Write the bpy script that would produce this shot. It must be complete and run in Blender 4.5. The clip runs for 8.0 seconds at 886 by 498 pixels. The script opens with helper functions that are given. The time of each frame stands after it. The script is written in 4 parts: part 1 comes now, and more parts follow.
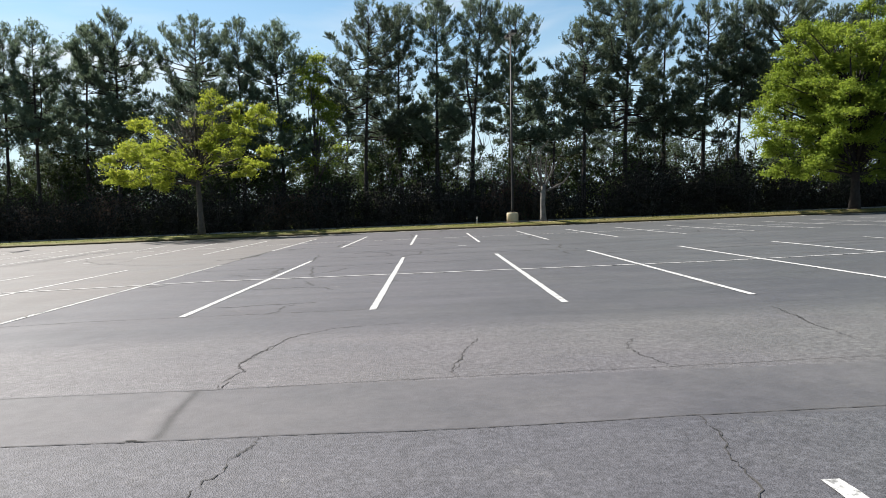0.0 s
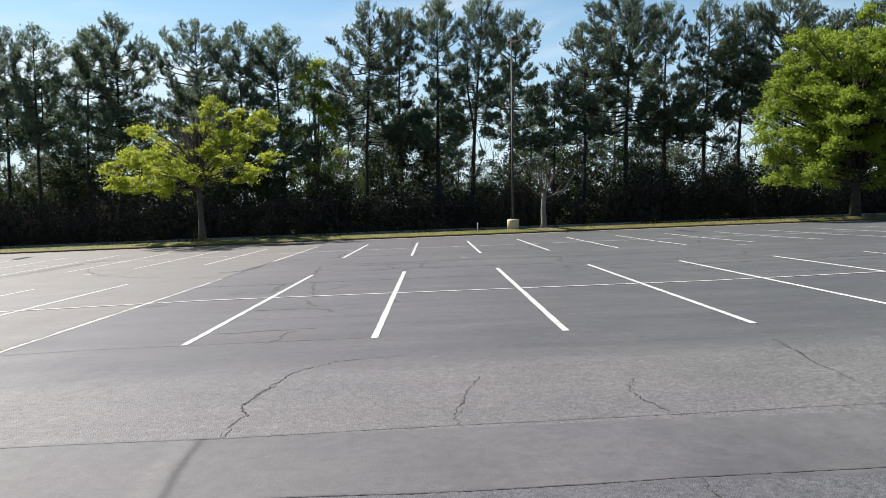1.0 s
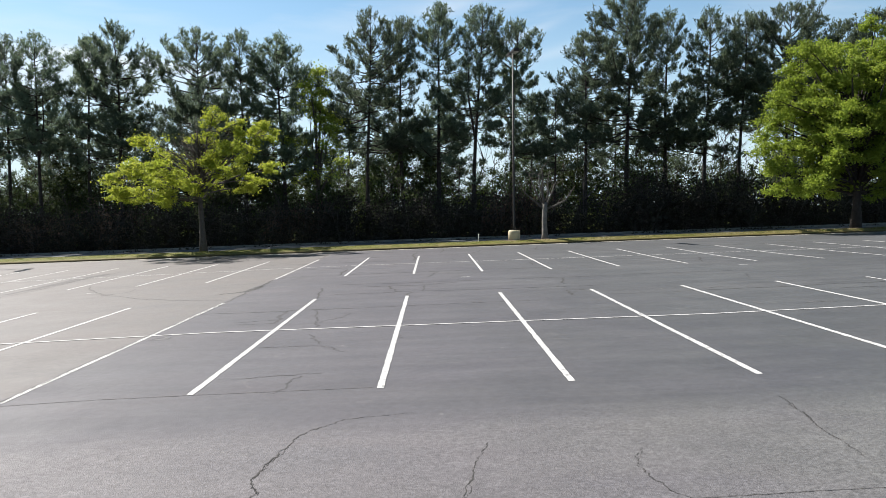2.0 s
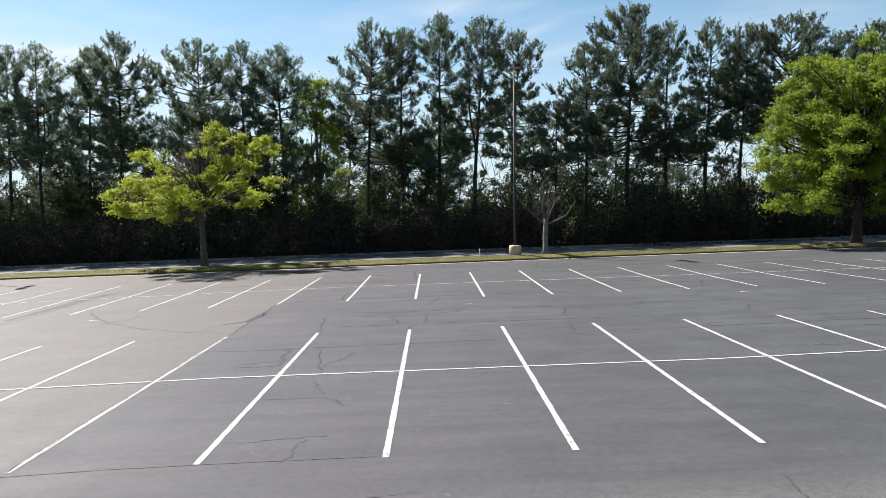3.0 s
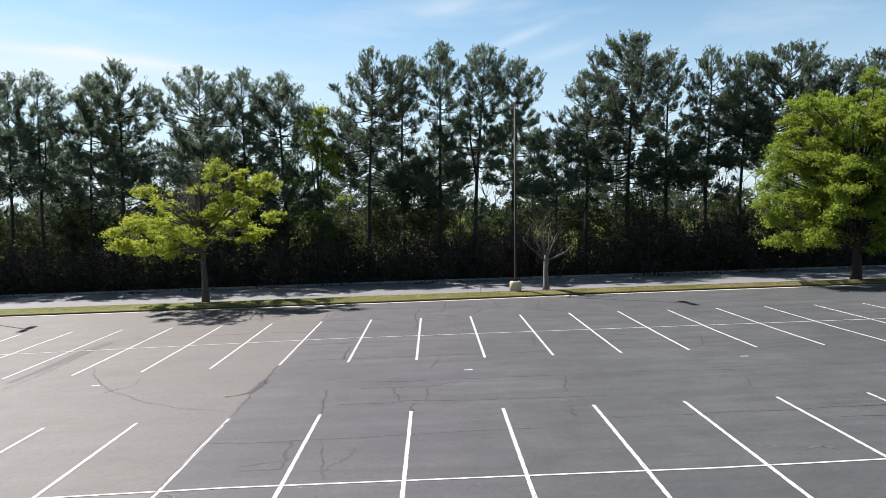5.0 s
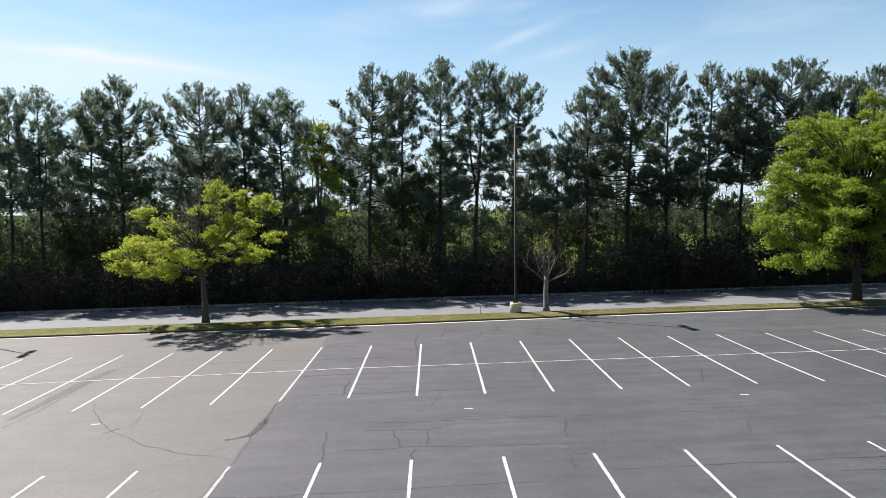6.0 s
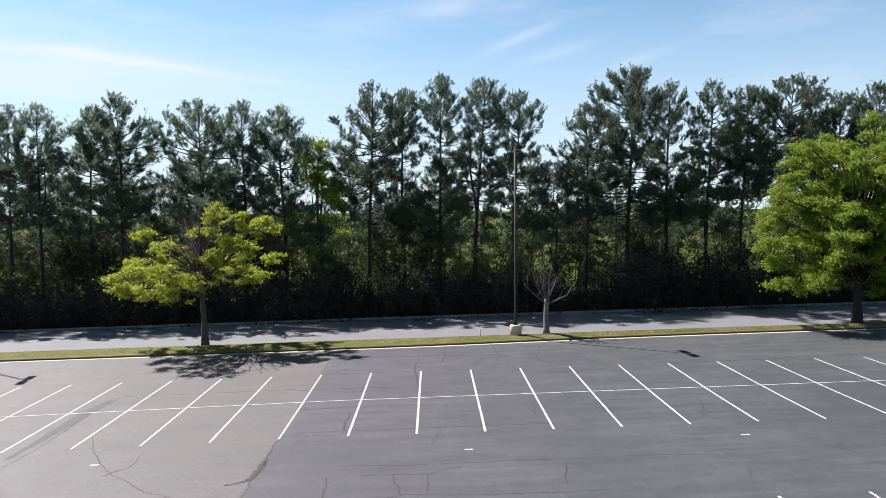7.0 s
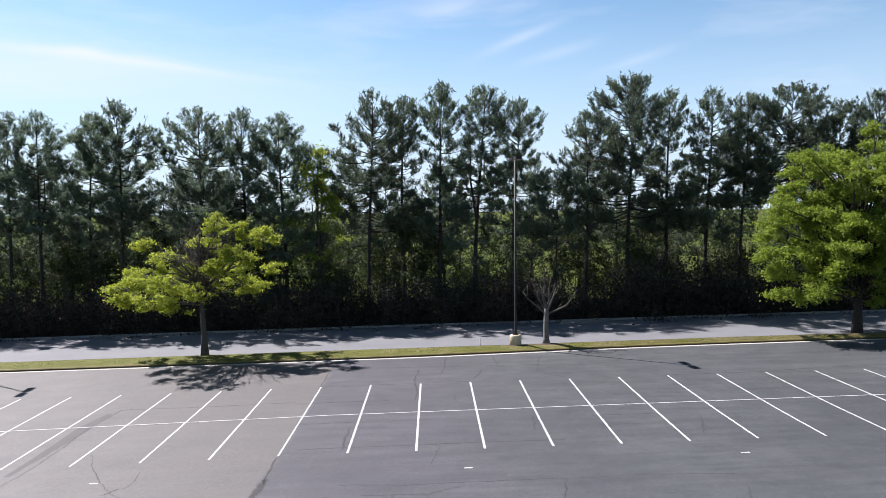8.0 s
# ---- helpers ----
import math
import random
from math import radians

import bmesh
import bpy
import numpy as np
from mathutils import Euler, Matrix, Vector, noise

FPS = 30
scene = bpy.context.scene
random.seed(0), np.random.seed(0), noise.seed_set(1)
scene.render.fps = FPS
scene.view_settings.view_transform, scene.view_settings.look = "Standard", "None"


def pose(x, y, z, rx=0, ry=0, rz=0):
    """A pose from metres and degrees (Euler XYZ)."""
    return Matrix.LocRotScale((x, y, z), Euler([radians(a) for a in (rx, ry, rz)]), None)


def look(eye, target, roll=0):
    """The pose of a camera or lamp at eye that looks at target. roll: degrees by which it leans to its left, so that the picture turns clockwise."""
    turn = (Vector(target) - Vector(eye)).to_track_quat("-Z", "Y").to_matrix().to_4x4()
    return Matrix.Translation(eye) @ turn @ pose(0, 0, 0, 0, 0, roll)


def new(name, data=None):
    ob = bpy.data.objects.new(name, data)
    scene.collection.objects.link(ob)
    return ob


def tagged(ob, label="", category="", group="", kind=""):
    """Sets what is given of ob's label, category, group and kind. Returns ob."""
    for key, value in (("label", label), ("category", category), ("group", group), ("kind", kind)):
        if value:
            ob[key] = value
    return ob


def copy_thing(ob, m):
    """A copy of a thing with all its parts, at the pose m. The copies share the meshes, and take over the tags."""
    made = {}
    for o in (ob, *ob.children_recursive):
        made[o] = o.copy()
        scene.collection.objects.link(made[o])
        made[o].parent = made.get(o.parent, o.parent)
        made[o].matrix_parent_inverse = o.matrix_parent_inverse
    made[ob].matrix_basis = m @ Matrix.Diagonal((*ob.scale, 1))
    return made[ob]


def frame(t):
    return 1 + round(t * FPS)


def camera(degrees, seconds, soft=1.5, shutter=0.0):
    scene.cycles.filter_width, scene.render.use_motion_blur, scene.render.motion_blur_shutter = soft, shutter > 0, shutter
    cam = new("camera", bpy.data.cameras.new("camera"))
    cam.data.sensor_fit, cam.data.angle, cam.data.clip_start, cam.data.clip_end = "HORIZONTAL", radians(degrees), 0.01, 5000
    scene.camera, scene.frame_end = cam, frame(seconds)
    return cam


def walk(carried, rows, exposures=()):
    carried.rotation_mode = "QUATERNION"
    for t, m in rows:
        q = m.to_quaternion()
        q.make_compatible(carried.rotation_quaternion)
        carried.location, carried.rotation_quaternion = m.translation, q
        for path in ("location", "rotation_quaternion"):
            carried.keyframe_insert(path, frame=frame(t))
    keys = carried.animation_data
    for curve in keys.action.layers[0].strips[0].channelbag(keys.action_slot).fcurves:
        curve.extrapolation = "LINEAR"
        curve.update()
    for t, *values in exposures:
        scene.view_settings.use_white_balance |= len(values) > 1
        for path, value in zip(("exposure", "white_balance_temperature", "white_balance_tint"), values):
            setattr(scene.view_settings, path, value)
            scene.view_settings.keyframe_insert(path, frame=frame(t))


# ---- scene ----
# ---- camera: a slow vertical rise over the car park ----
cam = camera(63.8, 8.0, 0.8)
SLOPE = 1.2                       # the car park rises gently to the east, degrees
PATH = [
    (0.0, 0.905, -0.19, 1.401, 0.0128, -0.0570, -2.20),
    (0.5, 0.912, -0.19, 1.575, 0.0123, -0.0566, -2.17),
    (1.0, 0.900, -0.19, 1.802, 0.0124, -0.0560, -2.10),
    (1.5, 0.865, -0.17, 2.115, 0.0128, -0.0556, -2.02),
    (3.0, 0.790, -0.16, 3.527, 0.0132, -0.0556, -1.92),
    (3.5, 0.785, -0.175, 4.131, 0.0136, -0.0556, -1.90),
    (4.0, 0.805, -0.175, 4.823, 0.0132, -0.0562, -1.86),
    (4.5, 0.815, -0.145, 5.398, 0.0131, -0.0561, -1.84),
    (6.0, 0.845, -0.03, 7.423, 0.0135, -0.0560, -1.73),
    (6.5, 0.870, 0.08, 8.243, 0.0135, -0.0554, -1.71),
    (7.0, 0.880, 0.14, 8.880, 0.0138, -0.0552, -1.70),
    (7.5, 0.908, 0.20, 9.314, 0.0136, -0.0551, -1.70),
    (8.0, 0.924, 0.209, 9.545, 0.0136, -0.0551, -1.70),
]
EXPOSURES = [(0.0, 1.32, 6500, 10), (4.5, 1.32, 6450, 12), (6.5, 1.32, 6350, 13.5), (8.0, 1.32, 6110, 17.3)]
walk(cam, [(t, pose(0, 0, 0, 0, -SLOPE, 0) @ look((x, y, z), (x + 2 * dx, y + 2, z + 2 * dz), roll)) for t, x, y, z, dx, dz, roll in PATH], EXPOSURES)

# ---- light: a clear spring day, sun ahead of the camera on the west side ----
SUN_ELEV, SUN_WEST = 47.6, 55.0    # degrees up; degrees west of straight ahead
sun_dir = Vector((-math.sin(radians(SUN_WEST)) * math.cos(radians(SUN_ELEV)), math.cos(radians(SUN_WEST)) * math.cos(radians(SUN_ELEV)), math.sin(radians(SUN_ELEV))))
sun = new("sun", bpy.data.lights.new("sun", "SUN"))
sun.data.energy, sun.data.angle, sun.data.color = 5.0, radians(0.53), (1.0, 0.95, 0.88)
sun.matrix_world = look(sun_dir * 100, (0, 0, 0))
world = bpy.data.worlds.new("world")
scene.world = world
world.use_nodes = True
wt = world.node_tree
wt.nodes.clear()


def wn(kind, **props):
    n = wt.nodes.new(kind)
    for k, v in props.items():
        if k in n.inputs:
            n.inputs[k].default_value = v
    return n


sky = wn("ShaderNodeTexSky")
sky.sky_type, sky.sun_disc = "NISHITA", False
sky.sun_elevation, sky.sun_rotation = radians(SUN_ELEV), radians(-SUN_WEST)
sky.air_density, sky.dust_density, sky.ozone_density = 1.0, 0.5, 3.0
# thin cirrus streaks
geo = wn("ShaderNodeTexCoord")
mp = wn("ShaderNodeMapping")
mp.inputs["Rotation"].default_value = (0.0, radians(-24), radians(8))
mp.inputs["Scale"].default_value = (1.6, 1.0, 9.0)
cn = wn("ShaderNodeTexNoise", Scale=1.9, Detail=6.0, Roughness=0.55, Distortion=0.35)
cr = wt.nodes.new("ShaderNodeMapRange")
cr.inputs["From Min"].default_value, cr.inputs["From Max"].default_value, cr.inputs["To Max"].default_value = 0.56, 0.9, 0.45
mix = wt.nodes.new("ShaderNodeMix")
mix.data_type = "RGBA"
mix.inputs["B"].default_value = (7.2, 7.5, 7.7, 1)
bg = wn("ShaderNodeBackground", Strength=0.054)
wo = wn("ShaderNodeOutputWorld")
wt.links.new(geo.outputs["Generated"], mp.inputs["Vector"])
wt.links.new(mp.outputs["Vector"], cn.inputs["Vector"])
wt.links.new(cn.outputs[0], cr.inputs["Value"])
# one long bright streak low in the west
def wmath(op, a, b=0.0):
    n = wt.nodes.new("ShaderNodeMath")
    n.operation = op
    for k, v in ((0, a), (1, b)):
        if isinstance(v, bpy.types.NodeSocket):
            wt.links.new(v, n.inputs[k])
        else:
            n.inputs[k].default_value = v
    return n.outputs[0]


sxyz = wt.nodes.new("ShaderNodeSeparateXYZ")
wt.links.new(geo.outputs["Generated"], sxyz.inputs[0])
ahead = wmath("MAXIMUM", sxyz.outputs[1], 0.05)
azm, elv = wmath("DIVIDE", sxyz.outputs[0], ahead), wmath("DIVIDE", sxyz.outputs[2], ahead)


def wisp(az, el, slope, half, width, amount):
    """A thin streak of cirrus round one bearing and height."""
    da = wmath("SUBTRACT", azm, az)
    off = wmath("SUBTRACT", elv, wmath("ADD", el, wmath("MULTIPLY", da, slope)))
    off = wmath("ADD", off, wmath("MULTIPLY", wmath("SUBTRACT", cn.outputs[0], 0.5), 4.0 * width))
    across = wmath("DIVIDE", off, width)
    along = wmath("DIVIDE", da, half)
    e = wmath("ADD", wmath("MULTIPLY", across, across), wmath("MULTIPLY", along, along))
    return wmath("MULTIPLY", wmath("POWER", 2.718, wmath("MULTIPLY", e, -1.0)), amount)


streak = 0.0
for w in ((-0.44, 0.213, -0.14, 0.20, 0.008, 0.42), (-0.58, 0.215, -0.12, 0.32, 0.05, 0.48), (-0.50, 0.17, -0.05, 0.34, 0.05, 0.25), (0.125, 0.238, 0.42, 0.05, 0.008, 0.32), (0.175, 0.216, 0.3, 0.05, 0.008, 0.22), (0.285, 0.205, 0.36, 0.05, 0.008, 0.22), (0.02, 0.285, 0.2, 0.04, 0.012, 0.2)):
    streak = wmath("ADD", wisp(*w), streak)
wt.links.new(wmath("MINIMUM", wmath("ADD", cr.outputs["Result"], streak), 1.0), mix.inputs["Factor"])
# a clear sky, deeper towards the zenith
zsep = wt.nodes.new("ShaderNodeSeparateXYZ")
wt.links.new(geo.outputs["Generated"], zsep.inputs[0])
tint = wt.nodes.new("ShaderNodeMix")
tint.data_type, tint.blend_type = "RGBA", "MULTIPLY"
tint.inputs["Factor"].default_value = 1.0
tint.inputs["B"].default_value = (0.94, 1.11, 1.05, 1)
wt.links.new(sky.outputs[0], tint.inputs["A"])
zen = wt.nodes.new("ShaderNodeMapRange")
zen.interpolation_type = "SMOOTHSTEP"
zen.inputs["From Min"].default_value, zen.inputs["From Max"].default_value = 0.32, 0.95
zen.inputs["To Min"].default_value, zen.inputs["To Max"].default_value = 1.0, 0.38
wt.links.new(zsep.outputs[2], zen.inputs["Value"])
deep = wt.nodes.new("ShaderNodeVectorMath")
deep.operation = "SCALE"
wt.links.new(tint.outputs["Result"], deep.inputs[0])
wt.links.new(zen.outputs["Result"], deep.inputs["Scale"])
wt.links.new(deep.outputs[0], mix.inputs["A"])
# pale haze low over the horizon
sepw = wt.nodes.new("ShaderNodeSeparateXYZ")
hz = wt.nodes.new("ShaderNodeMapRange")
hz.interpolation_type = "SMOOTHSTEP"
hz.inputs["From Min"].default_value, hz.inputs["From Max"].default_value = -0.02, 0.34
hz.inputs["To Min"].default_value, hz.inputs["To Max"].default_value = 0.85, 0.0
haze = wt.nodes.new("ShaderNodeMix")
haze.data_type = "RGBA"
haze.inputs["B"].default_value = (5.5, 6.6, 7.4, 1)
wt.links.new(geo.outputs["Generated"], sepw.inputs[0])
wt.links.new(sepw.outputs[2], hz.inputs["Value"])
wt.links.new(hz.outputs["Result"], haze.inputs["Factor"])
wt.links.new(mix.outputs["Result"], haze.inputs["A"])
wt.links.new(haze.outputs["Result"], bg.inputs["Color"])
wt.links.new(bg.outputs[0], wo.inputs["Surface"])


# ---- materials ----
def material(name):
    m = bpy.data.materials.new(name)
    m.use_nodes = True
    t = m.node_tree
    b = t.nodes["Principled BSDF"]
    b.inputs["Specular IOR Level"].default_value = 0.3
    return m, t, b


def node(t, kind, ins=None, **props):
    n = t.nodes.new(kind)
    for k, v in props.items():
        if k == "operation":
            n.operation = v
        elif k == "data_type":
            n.data_type = v
        elif k == "blend_type":
            n.blend_type = v
    for k, v in (ins or {}).items():
        if isinstance(v, bpy.types.NodeSocket):
            t.links.new(v, n.inputs[k])
        else:
            n.inputs[k].default_value = v
    return n


def noise_of(t, vec, scale, detail=4.0, rough=0.55, dist=0.0):
    return node(t, "ShaderNodeTexNoise", {"Vector": vec, "Scale": scale, "Detail": detail, "Roughness": rough, "Distortion": dist}).outputs[0]


def rng(t, value, a, b, c, d):
    return node(t, "ShaderNodeMapRange", {"Value": value, "From Min": a, "From Max": b, "To Min": c, "To Max": d}).outputs["Result"]


def mixed(t, fac, a, b, blend="MIX"):
    n = node(t, "ShaderNodeMix", data_type="RGBA", blend_type=blend)
    for k, v in (("Factor", fac), ("A", a), ("B", b)):
        sock = [s for s in n.inputs if s.name == k and (k == "Factor" and s.type == "VALUE" or k != "Factor" and s.type == "RGBA")][0]
        if isinstance(v, bpy.types.NodeSocket):
            t.links.new(v, sock)
        else:
            sock.default_value = v if k == "Factor" else (*v, 1)
    return [s for s in n.outputs if s.type == "RGBA"][0]


def math_of(t, op, a, b=0.0):
    n = node(t, "ShaderNodeMath", operation=op)
    for k, v in ((0, a), (1, b)):
        if isinstance(v, bpy.types.NodeSocket):
            t.links.new(v, n.inputs[k])
        else:
            n.inputs[k].default_value = v
    return n.outputs[0]


def bumped(t, b, height, strength, distance):
    n = node(t, "ShaderNodeBump", {"Height": height, "Strength": strength, "Distance": distance})
    t.links.new(n.outputs[0], b.inputs["Normal"])


def plain(name, c1, c2, scale, rough=0.8, bump=0.3, bump_scale=60.0, metal=0.0, dist=0.01):
    """A surface of two mottled tones with fine relief."""
    m, t, b = material(name)
    pos = node(t, "ShaderNodeTexCoord").outputs["Object"]
    n1, n2 = noise_of(t, pos, scale), noise_of(t, pos, bump_scale, 3.0)
    col = mixed(t, rng(t, n1, 0.3, 0.7, 0, 1), c1, c2)
    col = mixed(t, rng(t, n2, 0.3, 0.7, 0, 0.45), col, tuple(v * 0.7 for v in c1))
    t.links.new(col, b.inputs["Base Color"])
    b.inputs["Roughness"].default_value, b.inputs["Metallic"].default_value = rough, metal
    bumped(t, b, n2, bump, dist)
    return m


def leaf(name, c1, c2, c3, through_light=0.45, rough=0.55):
    """Leaves: three tones, island by island, and light that shines through them."""
    m, t, b = material(name)
    rnd = node(t, "ShaderNodeNewGeometry").outputs["Random Per Island"]
    obj = node(t, "ShaderNodeObjectInfo").outputs["Random"]
    col = mixed(t, rnd, c1, c2)
    pos = node(t, "ShaderNodeTexCoord").outputs["Object"]
    col = mixed(t, rng(t, noise_of(t, pos, 0.7, 2.0), 0.35, 0.65, 0, 0.8), col, c3)
    hsv = node(t, "ShaderNodeHueSaturation", {"Color": col, "Value": rng(t, obj, 0, 1, 0.8, 1.2), "Hue": rng(t, obj, 0, 1, 0.49, 0.51)})
    t.links.new(hsv.outputs[0], b.inputs["Base Color"])
    b.inputs["Roughness"].default_value, b.inputs["Specular IOR Level"].default_value = rough, 0.12
    glow = node(t, "ShaderNodeHueSaturation", {"Color": hsv.outputs[0], "Hue": 0.49, "Saturation": 1.0, "Value": 1.35})
    tr = node(t, "ShaderNodeBsdfTranslucent", {"Color": glow.outputs[0]})
    mx = node(t, "ShaderNodeMixShader", {0: through_light, 1: b.outputs[0], 2: tr.outputs[0]})
    t.links.new(mx.outputs[0], t.nodes["Material Output"].inputs["Surface"])
    return m


def asphalt_material():
    """Worn asphalt: bleached west of a paving seam, coarse bands where the binder has gone, damp-dark mottling."""
    m, t, b = material("asphalt")
    pos = node(t, "ShaderNodeTexCoord").outputs["Object"]
    sep = node(t, "ShaderNodeSeparateXYZ", {0: pos})
    x, y = sep.outputs[0], sep.outputs[1]
    wob = noise_of(t, pos, 0.35, 5.0, 0.6)
    # seam between the old bleached surface and the newer dark one
    bulge = math_of(t, "SUBTRACT", y, 24.7)
    bulge = math_of(t, "MULTIPLY", math_of(t, "POWER", 2.718, math_of(t, "MULTIPLY", math_of(t, "MULTIPLY", bulge, bulge), -0.28)), 0.12)
    seam = math_of(t, "ADD", math_of(t, "ADD", x, bulge), math_of(t, "MULTIPLY", math_of(t, "SUBTRACT", wob, 0.5), 0.6))
    bleach = math_of(t, "MULTIPLY", rng(t, seam, -5.55, -5.30, 1.0, 0.0), rng(t, math_of(t, "ADD", y, math_of(t, "MULTIPLY", wob, 0.6)), 9.7, 10.3, 0, 1))
    big = noise_of(t, pos, 0.12, 4.0, 0.55)
    mid = noise_of(t, pos, 0.8, 6.0, 0.6)
    stretch = node(t, "ShaderNodeMapping", {"Vector": pos, "Scale": (0.25, 2.2, 1.0)}).outputs[0]
    lanes = noise_of(t, stretch, 0.7, 4.0, 0.6)
    fine = noise_of(t, pos, 70.0, 3.0, 0.7)
    stones = node(t, "ShaderNodeTexVoronoi", {"Vector": pos, "Scale": 105.0}).outputs["Distance"]
    dark = mixed(t, rng(t, big, 0.35, 0.65, 0, 1), (0.046, 0.0455, 0.051), (0.063, 0.062, 0.068))
    dark = mixed(t, rng(t, lanes, 0.38, 0.62, 0, 0.75), dark, (0.042, 0.0415, 0.047))
    pale = mixed(t, rng(t, big, 0.35, 0.65, 0, 1), (0.070, 0.0662, 0.0670), (0.080, 0.0756, 0.0762))
    pale = mixed(t, rng(t, lanes, 0.4, 0.7, 0, 0.4), pale, (0.062, 0.0588, 0.0595))
    col = mixed(t, bleach, dark, pale)
    # coarse, stony bands across the near aisle
    yw = math_of(t, "ADD", y, math_of(t, "MULTIPLY", math_of(t, "SUBTRACT", mid, 0.5), 1.4))
    yw = math_of(t, "SUBTRACT", yw, math_of(t, "MULTIPLY", x, 0.06))
    band = math_of(t, "MULTIPLY", rng(t, y, 5.55, 5.60, 0, 1), rng(t, yw, 7.6, 8.7, 1, 0))
    first = rng(t, y, 4.25, 4.30, 1, 0)
    coarse = math_of(t, "MAXIMUM", band, first)
    col = mixed(t, math_of(t, "MULTIPLY", band, 0.6), col, (0.067, 0.063, 0.0625))
    strip = math_of(t, "MULTIPLY", rng(t, y, 4.27, 4.32, 0, 1), rng(t, y, 5.55, 5.60, 1, 0))
    col = mixed(t, math_of(t, "MULTIPLY", strip, 0.85), col, mixed(t, rng(t, mid, 0.3, 0.7, 0, 1), (0.061, 0.0595, 0.063), (0.076, 0.0735, 0.0755)))
    # soft tar smear across the smooth strip
    sx = math_of(t, "ADD", math_of(t, "ADD", x, 0.92), math_of(t, "MULTIPLY", math_of(t, "SUBTRACT", y, 4.27), 0.115))
    sx = math_of(t, "ADD", sx, math_of(t, "MULTIPLY", math_of(t, "SUBTRACT", mid, 0.5), 0.12))
    ridge = math_of(t, "ADD", sx, 0.15)
    ridge = math_of(t, "POWER", 2.718, math_of(t, "MULTIPLY", math_of(t, "MULTIPLY", ridge, ridge), -110.0))
    col = mixed(t, math_of(t, "MULTIPLY", math_of(t, "MULTIPLY", ridge, strip), 0.5), col, (0.094, 0.091, 0.092))
    smear = math_of(t, "POWER", 2.718, math_of(t, "MULTIPLY", math_of(t, "MULTIPLY", sx, sx), -620.0))
    col = mixed(t, math_of(t, "MULTIPLY", math_of(t, "MULTIPLY", smear, strip), 1.0), col, (0.022, 0.021, 0.022))
    col = mixed(t, math_of(t, "MULTIPLY", first, 0.6), col, (0.040, 0.040, 0.044))
    spots = noise_of(t, pos, 2.3, 6.0, 0.7, 0.6)
    col = mixed(t, rng(t, spots, 0.60, 0.72, 0, 0.35), col, (0.10, 0.097, 0.092))
    col = mixed(t, rng(t, spots, 0.36, 0.28, 0, 0.35), col, (0.04, 0.04, 0.042))
    clump = noise_of(t, pos, 26.0, 4.0, 0.65)
    grit = rng(t, stones, 0.1, 0.55, 0.46, 1.52)
    grit = math_of(t, "MULTIPLY", grit, rng(t, clump, 0.3, 0.7, 0.62, 1.40))
    soft = rng(t, fine, 0.3, 0.7, 0.82, 1.18)
    grain = mixed(t, coarse, node(t, "ShaderNodeCombineXYZ", {0: soft, 1: soft, 2: soft}).outputs[0], node(t, "ShaderNodeCombineXYZ", {0: grit, 1: grit, 2: grit}).outputs[0])
    col = mixed(t, 1.0, col, grain, "MULTIPLY")
    tyre = node(t, "ShaderNodeMapping", {"Vector": pos, "Scale": (0.12, 5.0, 1.0)}).outputs[0]
    marks = noise_of(t, tyre, 1.1, 5.0, 0.65, 0.3)
    col = mixed(t, rng(t, marks, 0.58, 0.70, 0, 0.13), col, (0.035, 0.035, 0.037))
    col = mixed(t, rng(t, marks, 0.42, 0.32, 0, 0.09), col, (0.11, 0.107, 0.102))
    specks = node(t, "ShaderNodeTexVoronoi", {"Vector": pos, "Scale": 1.3}).outputs["Distance"]
    col = mixed(t, math_of(t, "MULTIPLY", rng(t, specks, 0.05, 0.02, 0, 1), rng(t, spots, 0.5, 0.6, 0, 0.5)), col, (0.22, 0.215, 0.21))
    blotch = rng(t, noise_of(t, pos, 8.0, 5.0, 0.65), 0.3, 0.7, 0.86, 1.14)
    col = mixed(t, 1.0, col, node(t, "ShaderNodeCombineXYZ", {0: blotch, 1: blotch, 2: blotch}).outputs[0], "MULTIPLY")
    mott = rng(t, mid, 0.3, 0.75, 0.92, 1.08)
    col = mixed(t, 1.0, col, node(t, "ShaderNodeCombineXYZ", {0: mott, 1: mott, 2: mott}).outputs[0], "MULTIPLY")
    hue = noise_of(t, node(t, "ShaderNodeMapping", {"Vector": pos, "Scale": (0.6, 1.0, 1.0), "Location": (13.0, 5.0, 0.0)}).outputs[0], 0.38, 5.0, 0.6, 0.4)
    col = mixed(t, rng(t, hue, 0.52, 0.68, 0, 0.5), col, mixed(t, 1.0, col, (1.10, 1.04, 1.03), "MULTIPLY"))
    col = mixed(t, rng(t, hue, 0.46, 0.32, 0, 0.7), col, mixed(t, 1.0, col, (0.86, 0.89, 0.92), "MULTIPLY"))
    # the newer paving turns from a violet grey to a greenish one eastwards
    east = rng(t, math_of(t, "ADD", x, math_of(t, "MULTIPLY", math_of(t, "SUBTRACT", hue, 0.5), 14.0)), 0.0, 7.0, 0, 1)
    col = mixed(t, 1.0, col, mixed(t, bleach, mixed(t, east, (1.08, 1.055, 1.09), (0.975, 1.04, 0.995)), (1.17, 1.145, 1.10)), "MULTIPLY")
    t.links.new(col, b.inputs["Base Color"])
    t.links.new(rng(t, mid, 0.3, 0.7, 0.62, 0.78), b.inputs["Roughness"])
    b.inputs["Specular IOR Level"].default_value = 0.38
